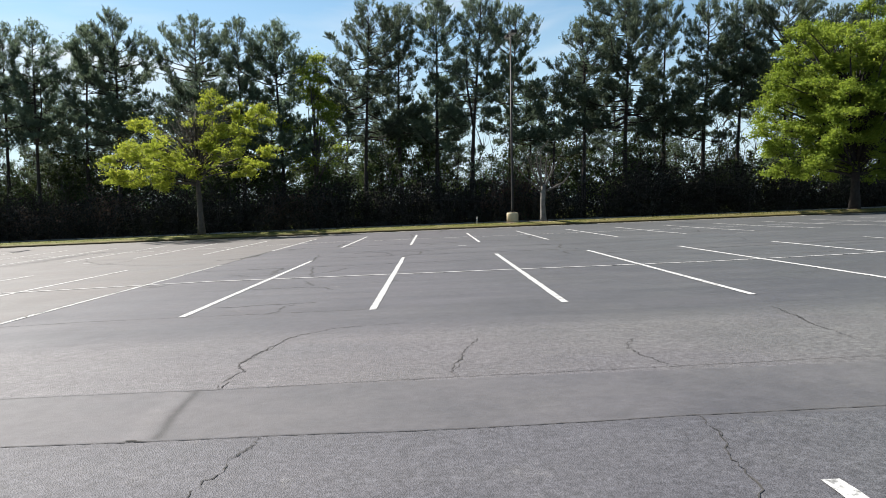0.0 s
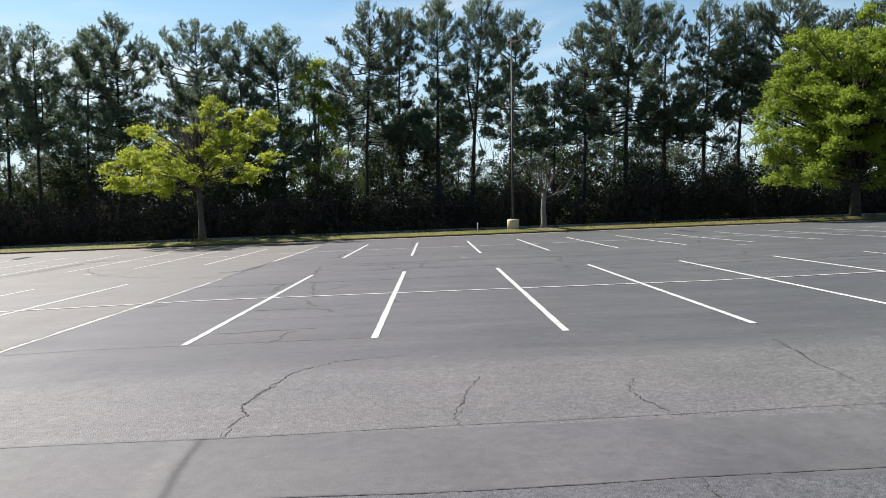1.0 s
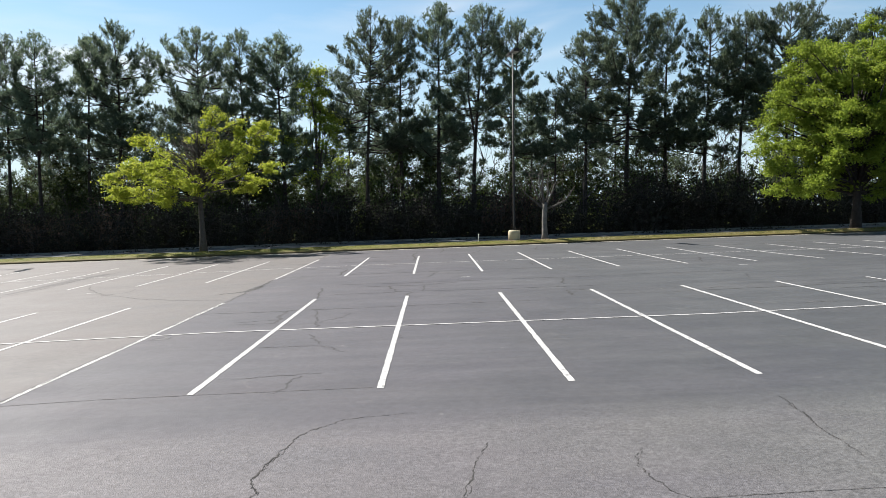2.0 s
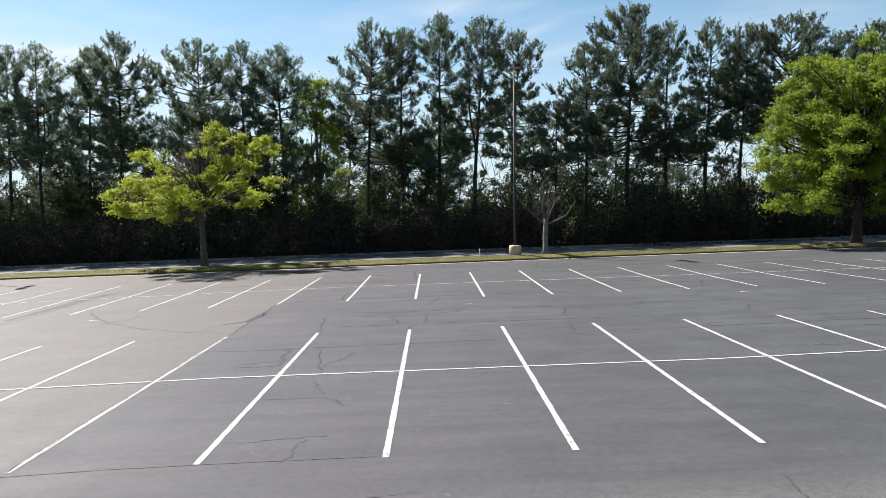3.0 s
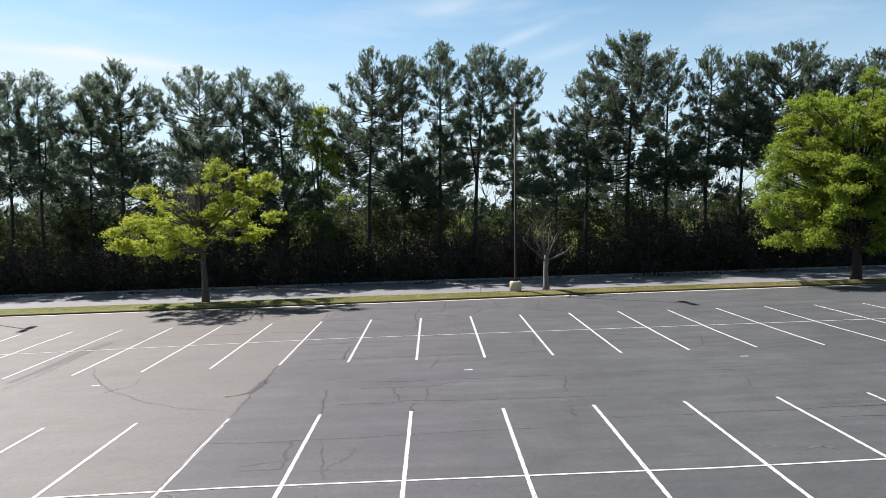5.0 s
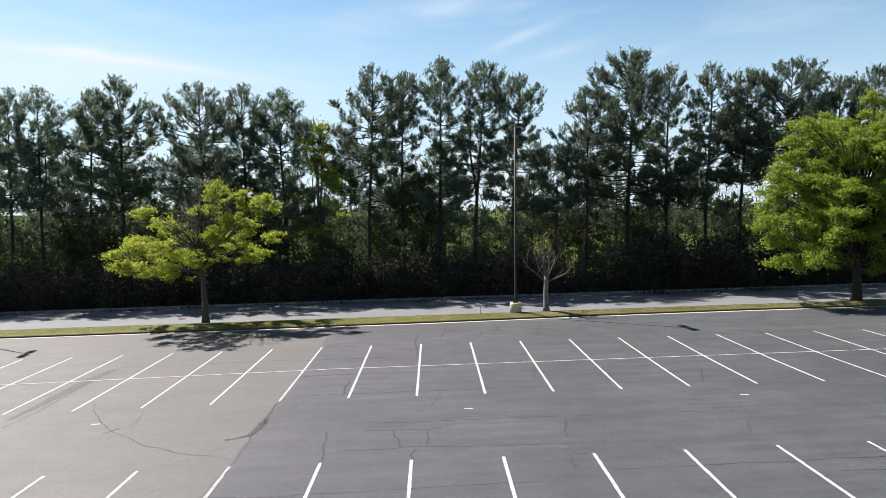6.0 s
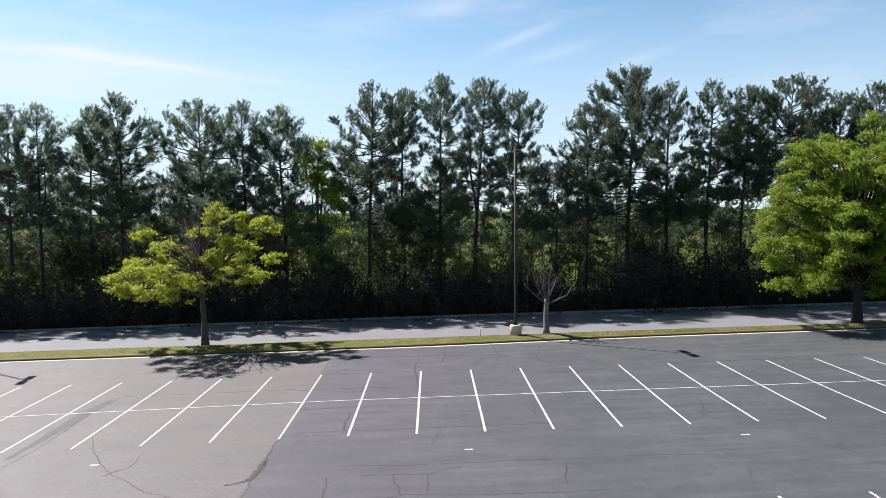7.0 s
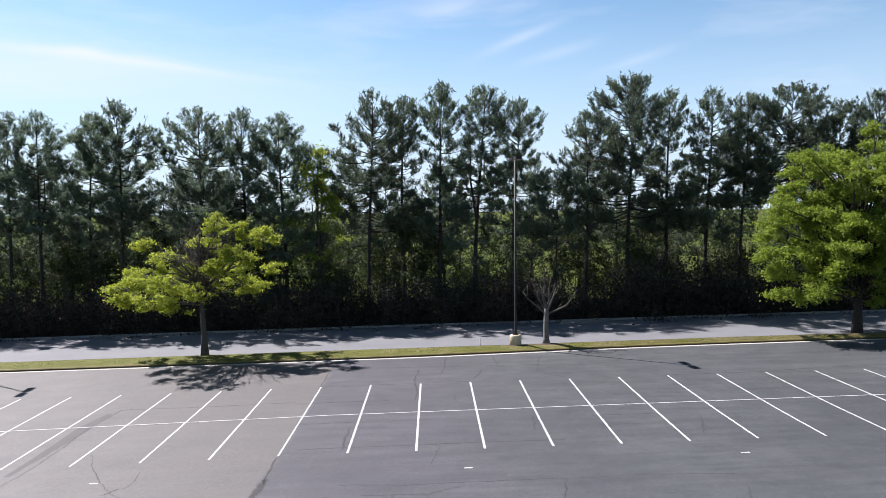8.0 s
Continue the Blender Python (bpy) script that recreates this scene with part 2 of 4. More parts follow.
    h = math_of(t, "ADD", math_of(t, "MULTIPLY", stones, math_of(t, "ADD", math_of(t, "MULTIPLY", coarse, 0.8), 0.2)), math_of(t, "MULTIPLY", fine, 0.5))
    bumped(t, b, h, 0.5, 0.006)
    return m


def paint_material(name, low, high):
    m, t, b = material(name)
    pos = node(t, "ShaderNodeTexCoord").outputs["Object"]
    worn = noise_of(t, pos, 14.0, 6.0, 0.7)
    grit = noise_of(t, pos, 75.0, 3.0, 0.6)
    chip = math_of(t, "ADD", math_of(t, "MULTIPLY", worn, 0.7), math_of(t, "MULTIPLY", grit, 0.3))
    col = mixed(t, rng(t, chip, low, high, 0, 0.9), (0.41, 0.41, 0.405), (0.11, 0.11, 0.108))
    t.links.new(col, b.inputs["Base Color"])
    b.inputs["Roughness"].default_value = 0.6
    bumped(t, b, worn, 0.3, 0.004)
    return m


def ground_material():
    """Meadow grass far off, leaf litter under the trees."""
    m, t, b = material("meadow_and_litter")
    pos = node(t, "ShaderNodeTexCoord").outputs["Object"]
    y = node(t, "ShaderNodeSeparateXYZ", {0: pos}).outputs[1]
    n1, n2 = noise_of(t, pos, 0.15, 5.0), noise_of(t, pos, 6.0, 4.0)
    yy = math_of(t, "ADD", y, math_of(t, "MULTIPLY", n1, 8.0))
    grass = mixed(t, n2, (0.045, 0.062, 0.016), (0.075, 0.088, 0.028))
    litter = mixed(t, n2, (0.05, 0.038, 0.025), (0.12, 0.085, 0.05))
    t.links.new(mixed(t, rng(t, yy, 72, 80, 0, 1), litter, grass), b.inputs["Base Color"])
    b.inputs["Roughness"].default_value, b.inputs["Specular IOR Level"].default_value = 0.95, 0.0
    bumped(t, b, n2, 0.6, 0.05)
    return m


ASPHALT, PAINT, THIN_PAINT, GROUND = asphalt_material(), paint_material("bay_paint", 0.505, 0.60), paint_material("row_paint", 0.54, 0.64), ground_material()
ROAD = plain("road_asphalt", (0.130, 0.132, 0.141), (0.158, 0.159, 0.166), 0.5, 0.8, 0.4, 70.0)
TAR = plain("crack_shadow", (0.024, 0.023, 0.022), (0.055, 0.052, 0.05), 3.0, 0.9, 0.4, 60.0)
SEALER = plain("old_sealer", (0.034, 0.033, 0.034), (0.052, 0.050, 0.049), 2.0, 0.8, 0.3, 50.0)
FADED_PAINT = plain("faded_paint", (0.13, 0.13, 0.13), (0.19, 0.19, 0.19), 9.0, 0.8, 0.3, 40.0)
FAINT = plain("weathered_sealer", (0.043, 0.0425, 0.044), (0.056, 0.055, 0.057), 2.0, 0.8, 0.3, 50.0)
STAIN = plain("tyre_rubber_stain", (0.075, 0.0715, 0.071), (0.085, 0.081, 0.080), 1.2, 0.8, 0.3, 50.0)
SCUFF = plain("pale_tyre_scuff", (0.066, 0.066, 0.068), (0.080, 0.080, 0.082), 2.5, 0.8, 0.3, 50.0)
PALE_SEALER = plain("bleached_sealer", (0.052, 0.050, 0.050), (0.068, 0.065, 0.064), 1.2, 0.8, 0.3, 50.0)
# kerb shade painted in: dark tone for the face turned from the sun
CONCRETE = plain("shaded_kerb_concrete", (0.036, 0.028, 0.013), (0.062, 0.05, 0.022), 1.2, 0.85, 0.4, 40.0)
# yellow, lighter than the face: paints the kerb's top edge as sunlit
KERB_TOP = plain("lit_yellow_kerb_top", (0.10, 0.082, 0.022), (0.17, 0.14, 0.045), 1.6, 0.8, 0.4, 35.0)
FAR_KERB = plain("far_kerb_concrete", (0.15, 0.147, 0.14), (0.25, 0.243, 0.23), 1.2, 0.85, 0.4, 40.0)
GUTTER = plain("gutter_concrete", (0.33, 0.31, 0.285), (0.42, 0.395, 0.36), 1.5, 0.85, 0.3, 40.0)
BASE_PAINT = plain("yellowed_base_paint", (0.44, 0.37, 0.24), (0.52, 0.45, 0.31), 2.5, 0.7, 0.3, 30.0)


def turf_material():
    """Mown turf, green in the west, with straw-coloured patches that grow eastwards."""
    m, t, b = material("turf")
    pos = node(t, "ShaderNodeTexCoord").outputs["Object"]
    x = node(t, "ShaderNodeSeparateXYZ", {0: pos}).outputs[0]
    n1, n2, n3 = noise_of(t, pos, 1.5), noise_of(t, pos, 25.0, 3.0), noise_of(t, pos, 0.55, 5.0, 0.65)
    green = mixed(t, rng(t, n1, 0.3, 0.7, 0, 1), (0.086, 0.094, 0.011), (0.124, 0.120, 0.022))
    dry = math_of(t, "ADD", n3, rng(t, x, -20.0, 20.0, -0.12, 0.10))
    col = mixed(t, rng(t, dry, 0.48, 0.62, 0, 0.85), green, (0.19, 0.155, 0.075))
    col = mixed(t, rng(t, n2, 0.3, 0.7, 0, 0.45), col, (0.06, 0.066, 0.01))
    t.links.new(col, b.inputs["Base Color"])
    b.inputs["Roughness"].default_value = 0.9
    bumped(t, b, n2, 0.6, 0.03)
    return m


TURF = turf_material()
STRAW = leaf("dry_grass_blades", (0.16, 0.13, 0.06), (0.24, 0.20, 0.10), (0.13, 0.12, 0.045), 0.25, 0.95)
SOIL = plain("soil", (0.06, 0.042, 0.028), (0.11, 0.08, 0.055), 4.0, 0.95, 0.7, 30.0, 0.0, 0.03)
POLE_METAL = plain("bronze_painted_steel", (0.02, 0.018, 0.016), (0.035, 0.03, 0.027), 3.0, 0.6, 0.1, 80.0, 0.0)
GLASS_LENS = plain("lamp_lens", (0.5, 0.5, 0.48), (0.6, 0.6, 0.57), 4.0, 0.25, 0.05, 20.0)
PINE_BARK = plain("pine_bark", (0.022, 0.018, 0.016), (0.05, 0.041, 0.036), 4.0, 0.95, 0.8, 14.0, 0.0, 0.04)
GREY_BARK = plain("grey_bark", (0.055, 0.047, 0.042), (0.10, 0.088, 0.08), 4.0, 0.95, 0.8, 14.0, 0.0, 0.03)
DEAD_WOOD = plain("bleached_dead_wood", (0.10, 0.09, 0.08), (0.20, 0.185, 0.165), 3.0, 0.9, 0.7, 16.0, 0.0, 0.02)
DEAD_LIMB = plain("weathered_dead_limb", (0.062, 0.054, 0.048), (0.125, 0.112, 0.10), 3.0, 0.9, 0.7, 16.0, 0.0, 0.02)
# brighter needle tone paints in lit highlights, scattered at random
NEEDLES = leaf("pine_needles", (0.036, 0.058, 0.040), (0.152, 0.192, 0.112), (0.078, 0.108, 0.080), 0.42, 0.5)
SPRING = leaf("spring_leaves", (0.10, 0.14, 0.016), (0.35, 0.38, 0.05), (0.195, 0.24, 0.028), 0.51)
MAPLE = leaf("maple_leaves", (0.098, 0.175, 0.020), (0.27, 0.37, 0.055), (0.185, 0.275, 0.034), 0.53)
YOUNG = leaf("young_maple_leaves", (0.10, 0.15, 0.020), (0.30, 0.37, 0.05), (0.16, 0.22, 0.032), 0.56)
# undergrowth tones: dark for the belt's shade, brighter leaves for sunlit patches painted in
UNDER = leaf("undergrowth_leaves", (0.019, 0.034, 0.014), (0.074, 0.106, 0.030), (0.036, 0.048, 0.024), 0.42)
# thicket leaves near black: the pines' shade is put into their colour
HEDGE = leaf("shaded_thicket_leaves", (0.026, 0.028, 0.022), (0.034, 0.034, 0.025), (0.036, 0.030, 0.026), 0.03, 0.95)
BLADES = leaf("grass_blades", (0.062, 0.082, 0.009), (0.090, 0.104, 0.014), (0.105, 0.105, 0.020), 0.25, 0.95)

# ---- mesh helpers ----
RISE = math.tan(radians(SLOPE))


def ground_z(x, y=50.0):
    """The lot's height: it rises to the east, dips a little in the near west and humps in the near east."""
    x = max(-70.0, min(70.0, x))
    near = max(0.0, min(1.0, (45.0 - y) / 17.0))
    hump = 0.012 * max(0.0, min(6.5, x - 7.0)) * max(0.0, min(1.0, (32.0 - y) / 8.0))
    return RISE * x + (0.003 + 0.013 * near) * min(0.0, x + 4.0) + hump


def thing(name, x, y, z, label, category, group=""):
    ob = new(name)
    ob.empty_display_size = 0.3
    ob.location = (x, y, z)
    return tagged(ob, label, category, group)


def mesh_of(name, verts, faces, mat, smooth=False):
    me = bpy.data.meshes.new(name)
    verts = np.asarray(verts, dtype=np.float32)
    if isinstance(faces, np.ndarray):
        n, k = faces.shape
        me.vertices.add(len(verts))
        me.vertices.foreach_set("co", verts.ravel())
        me.loops.add(n * k)
        me.loops.foreach_set("vertex_index", faces.astype(np.int32).ravel())
        me.polygons.add(n)
        me.polygons.foreach_set("loop_start", np.arange(0, n * k, k, dtype=np.int32))
        me.update(calc_edges=True)
    else:
        me.from_pydata([tuple(map(float, v)) for v in verts], [], faces)
    me.materials.append(mat)
    if smooth:
        me.shade_smooth()
    return me


def part(name, data, parent=None, label=""):
    ob = new(name, data)
    if parent is not None:
        ob.parent = parent
    return tagged(ob, label)


class Tubes:
    """Tapered tubes along polylines, gathered into one mesh."""

    def __init__(self):
        self.v, self.f = [], []

    def add(self, pts, radii, sides=6):
        base = len(self.v)
        pts = [Vector(p) for p in pts]
        for i, (p, r) in enumerate(zip(pts, radii)):
            d = (pts[min(i + 1, len(pts) - 1)] - pts[max(i - 1, 0)]).normalized()
            a = d.cross(Vector((0.31, 0.95, 0.02)) if abs(d.y) < 0.9 else Vector((1, 0, 0))).normalized()
            b = d.cross(a)
            for k in range(sides):
                w = 2 * math.pi * k / sides
                self.v.append(tuple(p + (a * math.cos(w) + b * math.sin(w)) * r))
        for i in range(len(pts) - 1):
            for k in range(sides):
                k2 = (k + 1) % sides
                self.f.append((base + i * sides + k, base + i * sides + k2, base + (i + 1) * sides + k2, base + (i + 1) * sides + k))
        self.f.append(tuple(base + k for k in range(sides))[::-1])
        self.f.append(tuple(base + (len(pts) - 1) * sides + k for k in range(sides)))

    def mesh(self, name, mat):
        return mesh_of(name, self.v, self.f, mat, True)


def unit(a):
    return a / np.maximum(np.linalg.norm(a, axis=1, keepdims=True), 1e-6)


def slivers(rs, centres, dirs, per, length, width, spread):
    """Needles: narrow triangles that fan out from each centre."""
    c = np.repeat(centres, per, axis=0)
    d = unit(np.repeat(dirs, per, axis=0) + spread * rs.standard_normal((len(c), 3)))
    p = unit(np.cross(d, rs.standard_normal((len(c), 3))))
    ln = length * rs.uniform(0.6, 1.3, (len(c), 1))
    v = np.stack([c - p * width / 2, c + p * width / 2, c + d * ln], axis=1).reshape(-1, 3)
    return v, np.arange(len(v)).reshape(-1, 3)


def leaves(rs, centres, size, droop=0.3):
    """Leaves: small lozenges, each turned its own way."""
    n = len(centres)
    d = rs.standard_normal((n, 3))
    d[:, 2] -= droop
    d = unit(d)
    up = rs.standard_normal((n, 3))
    up[:, 2] += 0.9
    p = unit(np.cross(d, up))
    s = size * rs.uniform(0.6, 1.35, (n, 1))
    v = np.stack([centres - d * s * 0.5, centres + p * s * 0.36 - d * s * 0.05, centres + d * s * 0.5, centres - p * s * 0.36 - d * s * 0.05], axis=1).reshape(-1, 3)
    return v, np.arange(len(v)).reshape(-1, 4)


def box(v, f, x0, x1, y0, y1, z0, z1):
    b = len(v)
    v += [(x0, y0, z0), (x1, y0, z0), (x1, y1, z0), (x0, y1, z0), (x0, y0, z1), (x1, y0, z1), (x1, y1, z1), (x0, y1, z1)]
    f += [(b, b + 3, b + 2, b + 1), (b + 4, b + 5, b + 6, b + 7), (b, b + 1, b + 5, b + 4), (b + 1, b + 2, b + 6, b + 5), (b + 2, b + 3, b + 7, b + 6), (b + 3, b, b + 4, b + 7)]


# ---- setting: ground, car park, verge, road ----
def sheet(name, xs, y_of, z, mat, label, category=""):
    """A level strip that follows the slope; y_of gives its two edges at x."""
    v, f = [], []
    for x in xs:
        for i, y in enumerate(y_of(x)):
            v.append((x, y, ground_z(x, y) + (z(i) if callable(z) else z)))
    n = len(y_of(xs[0]))
    for i in range(len(xs) - 1):
        for j in range(n - 1):
            a = i * n + j
            f.append((a, a + n, a + n + 1, a + 1))
    return tagged(new(name, mesh_of(name, v, f, mat)), label, category, kind="structure")


KERB_Y = lambda x: 46.0 + 1.35 / (1 + math.exp(-(x - 7) / 5.0))      # front of the verge's kerb
VERGE_BACK, ROAD_FAR, CROWN = 48.6, 58.6, 0.14
far_xs = [-2500, -600, -200, -70, -40, -20, 0, 20, 40, 70, 200, 600, 2500]
sheet("ground", far_xs, lambda x: [-400, -60, 0, 20, 45, ROAD_FAR + 0.1, 66, 72, 80, 120, 300, 900, 3000], lambda i: -0.03 if i > 4 else -0.3, GROUND, "leaf litter under the pines and green meadow beyond", "ground")
xs = [-70 + 2 * i for i in range(71)]
sheet("car_park", xs, lambda x: [-60, -10, 0, 10, 20, 24, 26, 28, 30, 32, 34, 37, 40, 43, KERB_Y(x) + 0.02], 0.0, ASPHALT, "worn grey asphalt car park with a bleached western part", "pavement")
sheet("road", xs, lambda x: [VERGE_BACK, 52, 55, ROAD_FAR], -0.004, ROAD, "pale grey asphalt access road half shaded by pines", "road")
sheet("verge", xs, lambda x: [KERB_Y(x) + 0.15 + (VERGE_BACK - 0.3 - KERB_Y(x)) * i / 6 for i in range(7)], lambda i: 0.15 + CROWN * math.sin(math.pi * min(1, 0.16 * i)), TURF, "narrow strip of mown grass between car park and road", "grass verge")
sheet("gutter", xs, lambda x: [KERB_Y(x) - 0.34, KERB_Y(x) - 0.15, KERB_Y(x) + 0.01], 0.006, GUTTER, "pale concrete gutter strip at the foot of the kerb", "gutter")


def kerb(name, y_of, label, face, mat, top_mat=None):
    """A cast kerb in three-metre lengths with open joints."""
    root = tagged(new(name), label, "kerb", kind="structure")
    x = -69.0
    prof = [(0.0, -0.05), (0.0, 0.095), (0.05, 0.145), (0.14, 0.16), (0.155, 0.15), (0.155, -0.05)]
    while x < 69:
        x1 = x + 2.99
        v, f = [], []
        for q in (x, x1):
            for a, b in prof:
                v.append((q, y_of(q) + face * a, ground_z(q) + b))
        n = len(prof)
        for j in range(n):
            f.append((j, (j + 1) % n, n + (j + 1) % n, n + j))
        f += [tuple(range(n))[::-1], tuple(range(n, 2 * n))]
        stone = mesh_of("kerb_stone", v, f, mat)
        if top_mat:
            stone.materials.append(top_mat)
            for j in (1, 2):
                stone.polygons[j].material_index = 1
        part("kerb_stone", stone, root)
        x += 3.0
    return root


kerb("kerb_car_park", KERB_Y, "weathered concrete kerb, face coloured dark for shade, yellow top lightened as if lit", 1, CONCRETE, KERB_TOP)
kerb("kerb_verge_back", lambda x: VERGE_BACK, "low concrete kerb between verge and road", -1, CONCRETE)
kerb("kerb_road", lambda x: ROAD_FAR, "concrete kerb on the far side of the road", 1, FAR_KERB)

# ---- painted lines ----
STALL = 2.74


def wander(pts, amount, seed):
    """Breaks a polyline up by midpoint displacement, as a crack runs."""
    rs = random.Random(seed)
    while amount > 0.004:
        out = [pts[0]]
        for (ax, ay), (bx, by) in zip(pts, pts[1:]):
            ln = math.hypot(bx - ax, by - ay)
            if ln > 0.05:
                k = rs.uniform(-1, 1) * min(amount, 0.3 * ln)
                out.append(((ax + bx) / 2 - (by - ay) / ln * k, (ay + by) / 2 + (bx - ax) / ln * k))
            out.append((bx, by))
        pts, amount = out, amount * 0.55
    return pts


def stripe(name, pts, width, mat, lift, label, category, jag=0.0, seed=1, taper=False, step=0.22):
    """A flat band along a polyline, with slightly ragged edges."""
    rs = random.Random(seed)
    v, f, fine = [], [], []
    for (ax, ay), (bx, by) in zip(pts, pts[1:]):
        n = max(1, int(math.hypot(bx - ax, by - ay) / step)) if jag else 1
        fine += [(ax + (bx - ax) * i / n, ay + (by - ay) * i / n) for i in range(n)]
    fine.append(pts[-1])
    for i, (px, py) in enumerate(fine):
        q, r = fine[max(0, i - 1)], fine[min(len(fine) - 1, i + 1)]
        dx, dy = r[0] - q[0], r[1] - q[1]
        ln = math.hypot(dx, dy) or 1
        w = width * (1 + jag * rs.uniform(-0.7, 0.7)) / 2
        if taper:
            w *= 0.35 + 0.65 * math.sin(math.pi * min(1, max(0.08, i / max(1, len(fine) - 1))) * 0.92)
        ox, oy = (rs.uniform(-1, 1) * jag * 0.2 * step, rs.uniform(-1, 1) * jag * 0.2 * step) if 0 < i < len(fine) - 1 else (0, 0)
        for s in (-1, 1):
            X, Y = px + ox - s * dy / ln * w, py + oy + s * dx / ln * w
            v.append((X, Y, ground_z(X, Y) + lift))
    for i in range(len(fine) - 1):
        f.append((2 * i, 2 * i + 2, 2 * i + 3, 2 * i + 1))
    return tagged(new(name, mesh_of(name, v, f, mat)), label, category)


def bay_line(x, y0, y1, seed, width=0.102):
    return tagged(stripe("bay_line", [(x, y0), (x, y1)], width, PAINT, 0.006, "worn white painted parking bay line on asphalt", "road marking", 0.14, seed, False, 0.13), group="parking bay lines")


SHIFT = {-6: 0.10, -5: 0.09, -4: 0.08, -3: 0.08, -2: 0.08, -1: 0.03, 2: -0.03, 3: -0.05}     # the near row was set out a little unevenly
for k in range(-6, 10):
    bay_line(k * STALL + SHIFT.get(k, 0.0), 9.88, 20.80, 100 + k, 0.095 if k == -2 else 0.102)
for k in range(-11, 14):
    bay_line(k * STALL, 28.05, 39.05, 200 + k, 0.088 if k == -2 else 0.102)
bay_line(STALL + 0.06, -7.8, 3.2, 301)
for y, skew, s in ((15.36, 0.011, 5), (33.52, 0.015, 6)):
    tagged(stripe("row_line", [(-36, y - 36 * skew), (38, y + 38 * skew)], 0.075, THIN_PAINT, 0.010, "thin white painted line down the middle of a bay row", "road marking", 0.02, s), group="row lines")
for x, y in ((1.97, 26.0), (12.48, 26.48), (-11.82, 26.06)):
    tagged(stripe("aisle_dash", [(x - 0.16, y), (x + 0.16, y)], 0.11, PAINT, 0.006, "short white paint dash in the aisle", "road marking"), group="aisle dashes")

# ---- cracks and seams ----
def seam(width, *pts, seed):
    """A straight paving joint that has opened to a thin line."""
    return tagged(stripe("paving_joint", wander(list(pts), 0.012, seed + 50), width, TAR, 0.004, "thin dark open joint between two paving lanes", "crack", 0.5, seed, False, 0.05), group="paving joints")


def crack(width, *pts, seed):
    """An open crack: a main strand and a finer one beside part of it."""
    for strand in (0, 1):
        run = list(pts) if strand == 0 else [(x + 0.012, y) for x, y in pts[: max(2, len(pts) * 2 // 3)]]
        tagged(stripe("pavement_crack", wander(run, 0.05, seed + 50 + 40 * strand), width * (0.28, 0.16)[strand], TAR, 0.004 - 0.001 * strand,
                      "thin dark open crack in the worn asphalt", "crack", 1.3, seed + 40 * strand, True, 0.05), group="pavement cracks")


def sealed(width, *pts, seed, mat=None):
    """An old crack filled with sealer."""
    return tagged(stripe("sealed_crack", wander(list(pts), 0.08, seed + 50), width * 0.66, mat or FAINT, 0.003, "old dark sealed crack line on the asphalt", "crack", 0.9, seed, True, 0.12), group="sealed cracks")


def stain(width, *pts, seed):
    """A broad faint band of tyre rubber."""
    return tagged(stripe("tyre_stain", wander(list(pts), 0.03, seed + 50), width, STAIN, 0.0025, "broad faint dark tyre stain on pale asphalt", "stain", 0.12, seed, True, 0.3))


def joint(width, *pts, seed, mat=None):
    """A nearly straight joint between paving lanes, weathered thin."""
    return tagged(stripe("lane_joint", wander(list(pts), 0.03, seed + 50), width * 0.72, mat or FAINT, 0.0035, "thin dark weathered joint between paving lanes", "crack", 0.8, seed, False, 0.16), group="lane joints")


seam(0.0075, (-12, 5.35), (-2.64, 5.52), (-0.83, 5.54), (1.0, 5.64), (4.1, 5.76), (14, 6.0), seed=400)
seam(0.009, (-12, 4.1), (-1.9, 4.27), (-0.26, 4.27), (0.8, 4.25), (2.5, 4.33), (9, 4.5), seed=401)
seam(0.013, (-9, 9.6), (-5.2, 9.74), (-2.7, 9.87), (-0.1, 9.93), seed=402)
crack(0.045, (-0.9, 5.55), (-0.93, 5.85), (-0.86, 6.2), (-0.97, 6.6), (-0.93, 7.0), (-0.8, 7.6), (-0.7, 8.0), (-0.3, 8.4), (0.5, 8.6), seed=403)
crack(0.034, (1.05, 5.65), (1.03, 5.9), (1.15, 6.5), (1.2, 6.9), (1.33, 7.35), seed=404)
crack(0.03, (2.57, 4.32), (2.5, 3.7), (2.36, 3.0), (2.2, 2.2), seed=405)
crack(0.028, (-0.25, 4.25), (-0.33, 3.85), (-0.38, 3.5), (-0.45, 3.0), seed=406)
crack(0.05, (-1.14, 4.25), (-0.97, 4.26), seed=407)
crack(0.032, (2.89, 7.0), (2.72, 6.5), (2.78, 6.1), (2.97, 5.68), seed=408)
crack(0.04, (5.15, 8.7), (5.0, 7.6), (4.9, 6.5), seed=523)
for y0, y1, sd in ((9.9, 20.8, 500),):
    tagged(stripe("pavement_crack", wander([(-5.42, y0), (-5.43, y0 * 0.66 + y1 * 0.34), (-5.41, y0 * 0.34 + y1 * 0.66), (-5.38, y1)], 0.03, sd), 0.017, SEALER, 0.012,
                  "dark crack that splits a painted bay line", "crack", 1.3, sd, False, 0.08), group="pavement cracks")
# western, bleached part
sealed(0.11, (-15.32, 26.21), (-15.21, 29.96), (-15.30, 32.58), (-15.24, 34.73), (-15.14, 35.95), (-14.26, 36.02), seed=601, mat=PALE_SEALER)
stain(0.55, (-15.71, 27.21), (-15.61, 30.72), (-15.64, 33.29), (-15.41, 35.41), seed=602)
joint(0.06, (-14.26, 36.02), (-11.81, 35.95), (-8.68, 35.98), (-6.31, 36.03), seed=603, mat=PALE_SEALER)
